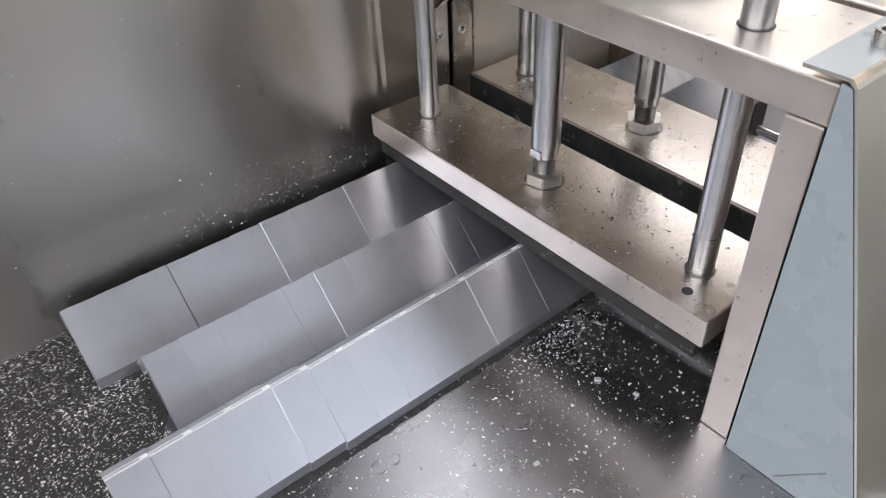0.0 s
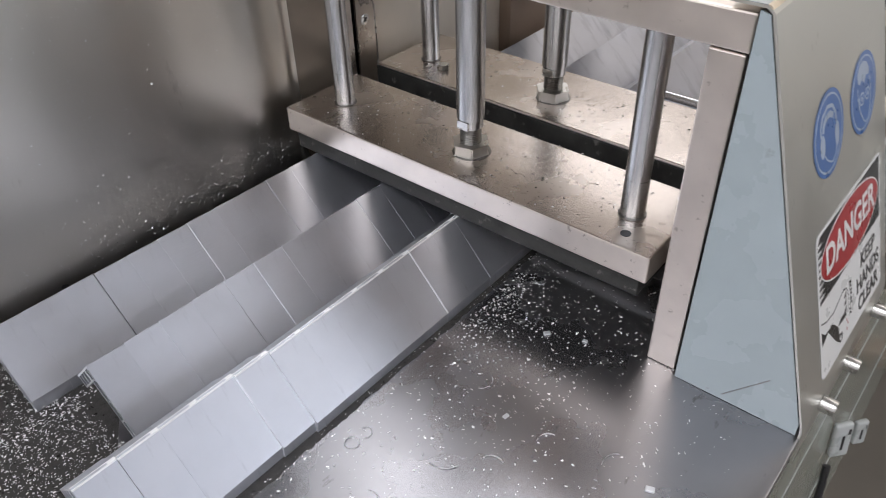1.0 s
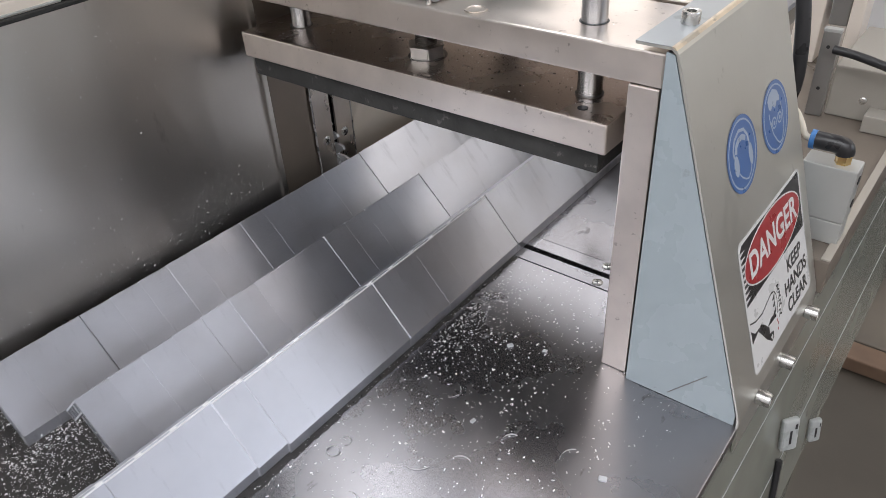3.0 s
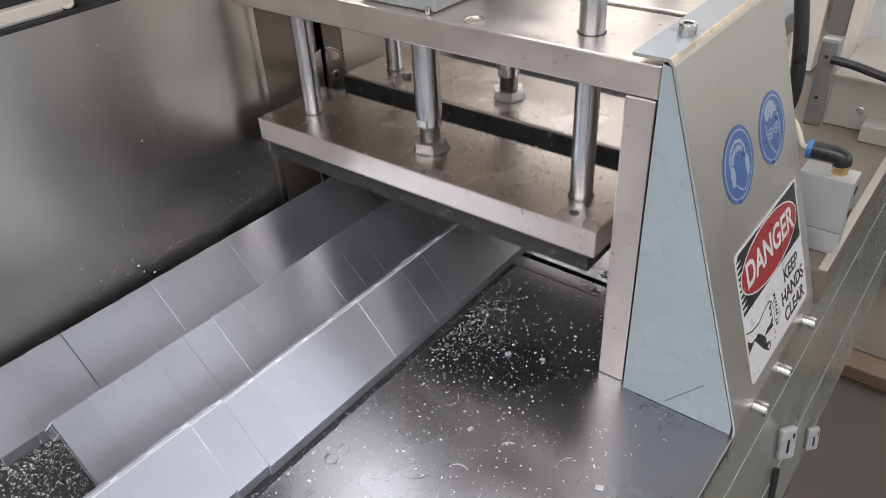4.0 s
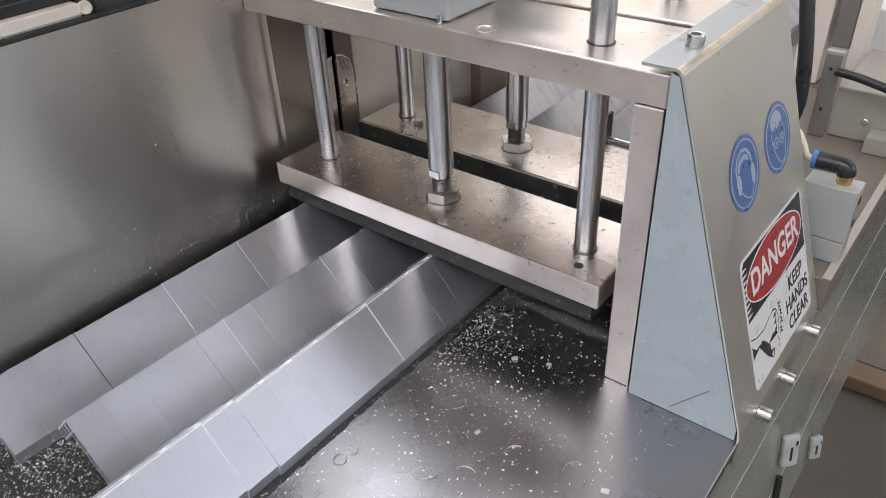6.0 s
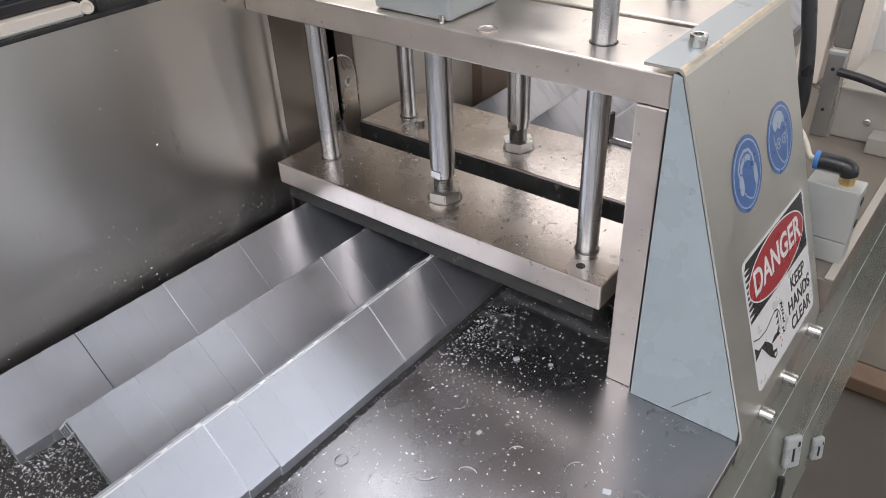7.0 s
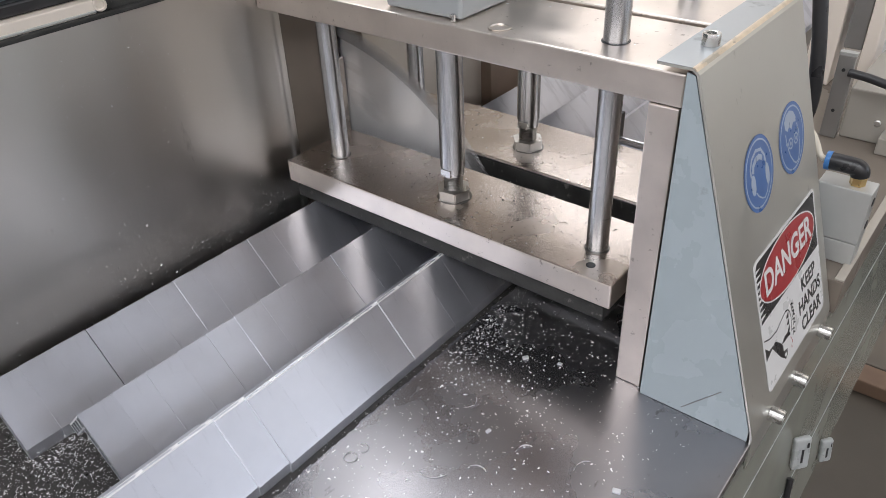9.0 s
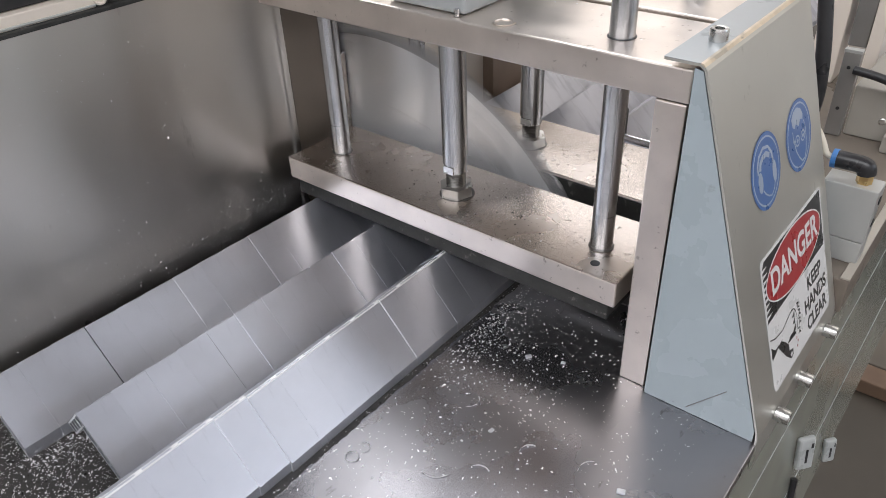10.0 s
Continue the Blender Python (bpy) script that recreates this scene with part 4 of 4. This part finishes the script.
# ---- outer side of the machine ----
def outer_side():
    o = root("side_skirt", label="glossy grey-green sheet skirt below the table's edge", category="skirt")
    part("sheet", prism([(0.0905, -0.0130), (0.0962, -0.0130), (0.0972, -0.0300), (0.1250, -0.3000), (0.1232, -0.3010), (0.0905, -0.0400)], -0.9, 1.3), GLOSSGREEN, o)
    # on the skirt: x along the machine, y up the sheet, z out of it
    up = Vector((-0.0278, 0, 0.2700)).normalized()
    out = Vector((0, 1, 0)).cross(up)

    def on_skirt(y, z):
        at = Vector((0.0972 + (-0.0300 - z) * 0.0278 / 0.2700, y, z))
        return Matrix.Translation(at) @ Matrix(((0, up.x, out.x), (1, up.y, out.y), (0, up.z, out.z))).to_4x4()

    for z, w in ((-0.075, 0.0004), (-0.205, 0.0007)):
        bead = part("bead", box(-1.0, 1.2, -w, w, 0.0, 0.0007, 0.0002), LATCH, o, "thin pale bead along the skirt")
        bead.matrix_local = on_skirt(0.0, z)
    for y, z, s in ((0.168, -0.150, 0.72), (0.310, -0.268, 0.60)):
        h = root("slotted_latch", label="small milky slotted latch on the side skirt", category="latch", group="side latches")
        h.matrix_world = on_skirt(y, z) @ pose(0, 0, 0.008 * s, 0, -40, 0)
        part("body", box(-0.013 * s, 0.013 * s, -0.030 * s, 0.030 * s, 0.0, 0.007, 0.0025), LATCH, h)
        part("slot", box(-0.0012, 0.0012, -0.016 * s, 0.010 * s, 0.0070, 0.0074), BLACK, h)
        part("slot", box(0.004, 0.009 * s, 0.012 * s, 0.021 * s, 0.0070, 0.0074), BLACK, h)
    wire = part("loose_wire", tube_path(smooth_path([on_skirt(0.160, -0.186) @ Vector((0, 0, 0.004)), on_skirt(0.148, -0.225) @ Vector((0, 0, 0.005)), on_skirt(0.135, -0.270) @ Vector((0, 0, 0.005)), on_skirt(0.120, -0.330) @ Vector((0, 0, 0.006))], 6), 0.0036, 10), BLACK, None, "", True)
    tagged(wire, "black wire hanging down the side skirt", "wire")


LATCH = material("milky_plastic", (0.42, 0.44, 0.44), 0.3, 0, 0.1, 60)
GLOSSGREEN = material("glossy_side_paint", (0.24, 0.25, 0.215), 0.20, 0, 0.12, 9, (1, 1, 1), 0.02, 0.06, 120)
outer_side()


# ---- floor beyond the machine ----
def floor_things():
    b = part("rusty_channel", box(0.02, 1.2, 1.20, 1.27, -0.8998, -0.86, 0.004), RUST)
    tagged(b, "rust-brown steel channel lying on the floor", "steel channel")
    d = part("base_slab", box(-0.2, 1.2, 1.30, 1.62, -0.8998, -0.88, 0.004), DUSTY)
    tagged(d, "dusty brown slab on the floor", "slab")
    n = root("far_machine", label="pale machine on black legs across the floor", category="machine")
    part("cabinet", box(-0.10, 0.7, 1.75, 2.3, -0.62, -0.05, 0.006), PALEGREY, n)
    for x in (-0.02, 0.5):
        part("leg", box(x, x + 0.05, 1.76, 1.81, -0.8998, -0.62, 0.003), BLACK, n)
    part("door_slot", box(0.08, 0.11, 1.744, 1.7495, -0.5, -0.25, 0.001), BLACK, n)


DUSTY = material("dusty_brown_slab", (0.15, 0.128, 0.102), 0.6, 0, 0.3, 6)
RUST = material("rusty_steel", (0.165, 0.105, 0.07), 0.7, 0, 0.35, 9)
PALEGREY = material("pale_grey_enamel", (0.42, 0.44, 0.44), 0.4, 0, 0.08, 4)
floor_things()


GRIME = material("oily_grime", (0.035, 0.033, 0.032), 0.35, 0, 0.4, 200, (1, 1, 1), 0.4, 0.1, 500)


feed = feed_clamp()


# ---- swarf ----
def swarf_mesh(name, rng, spots, mat):
    """Small bent flakes: spots of (x, y, z, length, up) with up the surface normal."""
    verts, faces = [], []
    for x, y, z, ln, up in spots:
        n = Vector(up)
        u = n.orthogonal().normalized()
        u.rotate(Matrix.Rotation(rng.uniform(0, 6.283), 3, n))
        v = n.cross(u)
        w = ln * rng.uniform(0.28, 0.70)
        curl = rng.uniform(-0.5, 0.5) * ln
        lift = rng.uniform(0.05, 0.35) * ln
        tip = rng.uniform(-0.5, 0.5)
        base = Vector((x, y, z))
        k0 = len(verts)
        for t in (-0.5, -0.1, 0.25, 0.5):
            c = base + u * (t * ln) + v * (curl * (t * t - 0.1)) + n * (0.0002 + lift * (0.25 - t * t) + abs(t - 0.5) * 0.15 * ln * abs(tip))
            side = (v + n * tip).normalized() * (w / 2 * (1 - 0.5 * abs(t)))
            verts.append(c + side)
            verts.append(c - side)
        for j in range(3):
            a = k0 + 2 * j
            faces.append((a, a + 1, a + 3, a + 2))
    me = bpy.data.meshes.new(name)
    me.from_pydata([tuple(v) for v in verts], [], faces)
    me.materials.append(mat)
    return me


def size(rng, lo, hi):
    return lo + (hi - lo) * rng.random() ** 2.2


def swarf():
    rng = random.Random(21)
    up = (0, 0, 1)
    spots = []
    while len(spots) < 1750:                                   # table before the clamps
        x, y = rng.uniform(-0.18, 0.075), rng.uniform(-0.34, 0.10)
        d = math.exp(-((x + 0.10) / 0.105) ** 2) * (0.42 + 0.58 * math.exp(-((y + 0.06) / 0.10) ** 2))
        if rng.random() < d:
            spots.append((x, y, 0.0, size(rng, 0.0006, 0.0029), up))
    for k in range(700):                                      # drift beside the bars
        y = rng.gauss(-0.005, 0.035)
        x = -0.168 + abs(rng.gauss(0, 0.022))
        spots.append((x, y, 0.0, size(rng, 0.0006, 0.0025), up))
    for k in range(170):
        spots.append((-0.179 + abs(rng.gauss(0, 0.004)), rng.uniform(-0.33, 0.11), 0.0, size(rng, 0.0006, 0.002), up))
    spots = [(x, y, z, ln, Vector((rng.gauss(0, 0.3), rng.gauss(0, 0.3), 1)).normalized()) for x, y, z, ln, n in spots]
    tagged(new("table_swarf", swarf_mesh("table_swarf", rng, spots, SWARF)), "bright aluminium chips scattered over the table", "swarf", kind="stuff")
    spots = []
    for k in range(9500):                                     # heap before the ends of the rows
        x, y = rng.uniform(-0.452, -0.16), -0.31 - abs(rng.gauss(0, 0.13))
        if y < -0.60 or (x > -0.23 and y > -0.39 - rng.random() * 0.03):
            continue
        h = 0.006 * rng.random() * min(1, (-0.31 - y) / 0.05)
        n = Vector((rng.gauss(0, 0.35), rng.gauss(0, 0.35), 1)).normalized()
        spots.append((x, y, h, size(rng, 0.0006, 0.0022), n))
    for k in range(420):
        x = rng.choice((-0.352, -0.262)) + rng.gauss(0, 0.006)
        spots.append((x, rng.uniform(-0.37, -0.28), 0.001, size(rng, 0.0008, 0.003), up))
    for k in range(500):
        spots.append((rng.uniform(-0.452, -0.425), rng.uniform(-0.45, 0.09), 0.0005, size(rng, 0.0006, 0.0024), up))
    tagged(new("swarf_heap", swarf_mesh("swarf_heap", rng, spots, SWARF)), "thick litter of aluminium chips before the cut pieces", "swarf", kind="stuff")
    spots = []
    for k in range(820):                                      # chips clinging to the wall
        y = rng.gauss(-0.08, 0.10) if k < 560 else rng.uniform(-0.42, 0.015)
        z = 0.030 + abs(rng.gauss(0, 0.026)) if k < 560 else rng.uniform(0.04, 0.28)
        if z < 0.29 and y < 0.018:
            spots.append((WALL_X + 0.0001, y, z, size(rng, 0.0007, 0.0019), Vector((1, rng.gauss(0, 0.4), rng.gauss(0.2, 0.4))).normalized()))
    tagged(new("wall_swarf", swarf_mesh("wall_swarf", rng, spots, SWARF)), "fine chips clinging to the wall", "swarf", kind="stuff")
    for plate, d, dens in ((clamp_front, 0.05, 380), (clamp_back, 0.053, 300)):
        spots = []
        for k in range(dens):
            x = rng.uniform(-0.198, 0.19)
            y = rng.uniform(-d, d)
            if k > dens * 0.6:
                x, y = rng.gauss(0.03, 0.07), d - abs(rng.gauss(0, 0.025))
            spots.append((max(-0.198, min(0.19, x)), max(-d, y), 0.0001, size(rng, 0.0005, 0.0021), up))
        ob = new("chip_scatter", swarf_mesh("chip_scatter", rng, spots, SWARF))
        ob.parent = plate
        tagged(ob, "fine bright chips on the plate", kind="stuff")
        spots = [(rng.gauss(0.06, 0.07), rng.gauss(0.005, 0.022), 0.0001, size(rng, 0.0006, 0.0026), up) for k in range(170)]
        spots += [(rng.uniform(-0.19, 0.19), rng.uniform(-0.045, 0.045), 0.0001, size(rng, 0.0005, 0.0018), up) for k in range(160)]
        ob = new("oil_specks", swarf_mesh("oil_specks", rng, spots, GRIME))
        ob.parent = plate
        tagged(ob, "dark oily specks on the plate", kind="stuff")
    spots = [(rng.uniform(-0.3, 0.0), rng.uniform(0.01, 0.10), 0.2901, size(rng, 0.0006, 0.0024), up) for k in range(46)]
    tagged(new("top_swarf", swarf_mesh("top_swarf", rng, spots, SWARF)), "few chips on the cross plate", "swarf", kind="stuff")


def curl(points, w, label):
    """A ribbon of swarf on edge, along a path on the table."""
    bm = bmesh.new()
    rows = []
    for k, p in enumerate(smooth_path(points, 6)):
        t = 0.35 + 0.65 * math.sin(math.pi * (k + 0.5) / (6 * (len(points) - 1) + 1))
        rows.append((bm.verts.new(p + Vector((0, 0, 0.0003))), bm.verts.new(p + Vector((0.0006, 0.0006, 0.0003 + w * t)))))
    for (a, b), (c, d) in zip(rows, rows[1:]):
        bm.faces.new((a, c, d, b))
    bmesh.ops.solidify(bm, geom=list(bm.faces), thickness=0.00025)
    tagged(part("swarf_curl", bm, SWARF, None, "", True), label, "swarf", "swarf curls")


swarf()


def grime_and_foot_band():
    """Oily grime, and the lip's dark reflection painted along the nearest row's foot."""
    rng = random.Random(3)
    n = 90
    near, far = [], []
    for k in range(n + 1):
        y = -0.36 + 0.46 * k / n
        near.append((-0.1835, y))
        far.append((-0.1745 + 0.0016 * noise.noise(Vector((y * 60, 0, 0))) + 0.0012 * rng.uniform(-1, 1), y))
    bm = prism(near + far[::-1], 0.0001, 0.00025, axes="xy")
    blob = [(-0.452, -0.62), (-0.15, -0.62), (-0.165, -0.47), (-0.19, -0.42), (-0.23, -0.405), (-0.25, -0.34), (-0.31, -0.30), (-0.36, -0.29), (-0.40, -0.315), (-0.43, -0.30), (-0.452, -0.285)]
    prism(blob, 0.00008, 0.0002, bm, "xy")
    tagged(part("oil_residue", bm, GRIME), "dark oily grime, with the cut pieces' dark reflection as a band", "grime", kind="stuff")


grime_and_foot_band()


def arc_points(cx, cy, r, a0, a1, n=7):
    return [(cx + r * math.cos(radians(a0 + (a1 - a0) * k / n)), cy + r * math.sin(radians(a0 + (a1 - a0) * k / n)), 0) for k in range(n + 1)]


LOOP = "curled ribbon of aluminium swarf on the table"
curl(arc_points(-0.154, -0.206, 0.0055, 0, 400, 10), 0.0014, LOOP)
curl(arc_points(-0.153, -0.193, 0.0050, -60, 160), 0.0012, LOOP)
curl(arc_points(-0.096, -0.168, 0.016, -100, -10), 0.0012, LOOP)
curl(arc_points(-0.117, -0.098, 0.009, -70, 60), 0.0012, LOOP)
curl(arc_points(-0.040, -0.118, 0.010, 100, 190), 0.0020, LOOP)
curl(arc_points(0.010, -0.105, 0.013, 120, 200), 0.0022, LOOP)
curl(arc_points(-0.112, -0.236, 0.010, -40, 120), 0.0012, LOOP)
curl(arc_points(-0.062, -0.160, 0.010, 60, 170), 0.0014, LOOP)


def chunk(x, y, rz, s):
    bm = box(-0.004 * s, 0.004 * s, -0.0028 * s, 0.0028 * s, 0.0, 0.0026 * s, 0.0005)
    for v in bm.verts:
        v.co.x += 0.2 * v.co.z
    ob = part("offcut", bm, ALU_CUT)
    ob.matrix_world = pose(x, y, 0.0002, 0, 0, rz)
    tagged(ob, "small bright aluminium offcut on the table", "offcut", "offcuts")


chunk(0.034, -0.107, 20, 0.8)
chunk(-0.105, -0.022, 50, 0.7)
chunk(-0.075, -0.010, 10, 0.55)
chunk(-0.080, -0.116, 80, 0.6)


# ---- what moves ----
def motions():
    front = [(0, 0), (1.92, 0), (2.0, 0.010), (2.1, 0.040), (2.2, 0.060), (2.3, 0.078), (2.4, 0.098), (2.5, 0.117), (2.6, 0.124), (2.7, 0.128), (2.9, 0.131),
             (3.35, 0.131), (3.6, 0.100), (3.8, 0.074), (3.9, 0.060), (4.0, 0.047), (4.1, 0.030), (4.2, 0.016), (4.3, 0.004), (4.4, 0), (10, 0)]
    back = [(0, 0), (1.92, 0), (2.0, 0.006), (2.1, 0.025), (2.2, 0.042), (2.4, 0.070), (2.5, 0.090), (2.7, 0.112), (2.95, 0.126),
            (3.4, 0.126), (3.7, 0.095), (4.0, 0.050), (4.1, 0.036), (4.2, 0.026), (4.3, 0.010), (4.4, 0), (10, 0)]
    walk(clamp_front, [(t, pose(-0.236, 0.048, 0.102 + z)) for t, z in front])
    walk(clamp_back, [(t, pose(-0.236, 0.185, 0.102 + z)) for t, z in back])
    for ob, x, y, z, lean, yaw in pieces:
        walk(ob, [(t, pose(x, y - s, z, 0, lean, yaw)) for t, s in ((0, 0), (2.75, 0), (3.15, 0.7 * FEED), (3.45, FEED), (10, FEED))])
    for ob, x, y in bars:
        tip = 3.0 if x > -0.25 else 0.0
        walk(ob, [(t, pose(x, y - s, RIDGE_Z + 0.0006 * tip, 0, tip, 0)) for t, s in ((0, 0), (2.7, 0), (3.15, 0.7 * FEED + 0.004), (3.45, FEED + 0.004), (10, FEED + 0.004))])
    lift = [(0, 0.046), (1.08, 0.046), (1.12, 0.043), (1.2, 0.029), (1.3, 0.004), (1.36, 0), (4.72, 0), (4.8, 0.008), (4.9, 0.036), (5.0, 0.045), (5.1, 0.046), (10, 0.046)]
    slide = ((0, 0), (2.7, 0), (3.15, 0.7 * FEED + 0.004), (3.45, FEED + 0.004), (5.1, FEED + 0.004), (6.2, 0), (10, 0))

    def at(table, t):
        for (t0, v0), (t1, v1) in zip(table, table[1:]):
            if t <= t1:
                return v0 + (v1 - v0) * (t - t0) / (t1 - t0)

    walk(feed, [(t, pose(-0.27, 0.430 - at(slide, t), 0.096 + at(lift, t))) for t in sorted({p[0] for p in lift} | {p[0] for p in slide})])
    rows = [(0, pose(-0.73, SLOT_Y, -0.10)), (6.5, pose(-0.73, SLOT_Y, -0.10))]
    for k in range(1, 36):
        t = 6.5 + k / 10
        x = -0.6115 + 0.0978 * (t - 8) if t > 7.05 else -0.73 + 0.0255 * ((t - 6.5) / 0.55) ** 2
        rows.append((t, pose(x, SLOT_Y, -0.10, 0, 80 * k, 0)))
    walk(blade, rows)


motions()
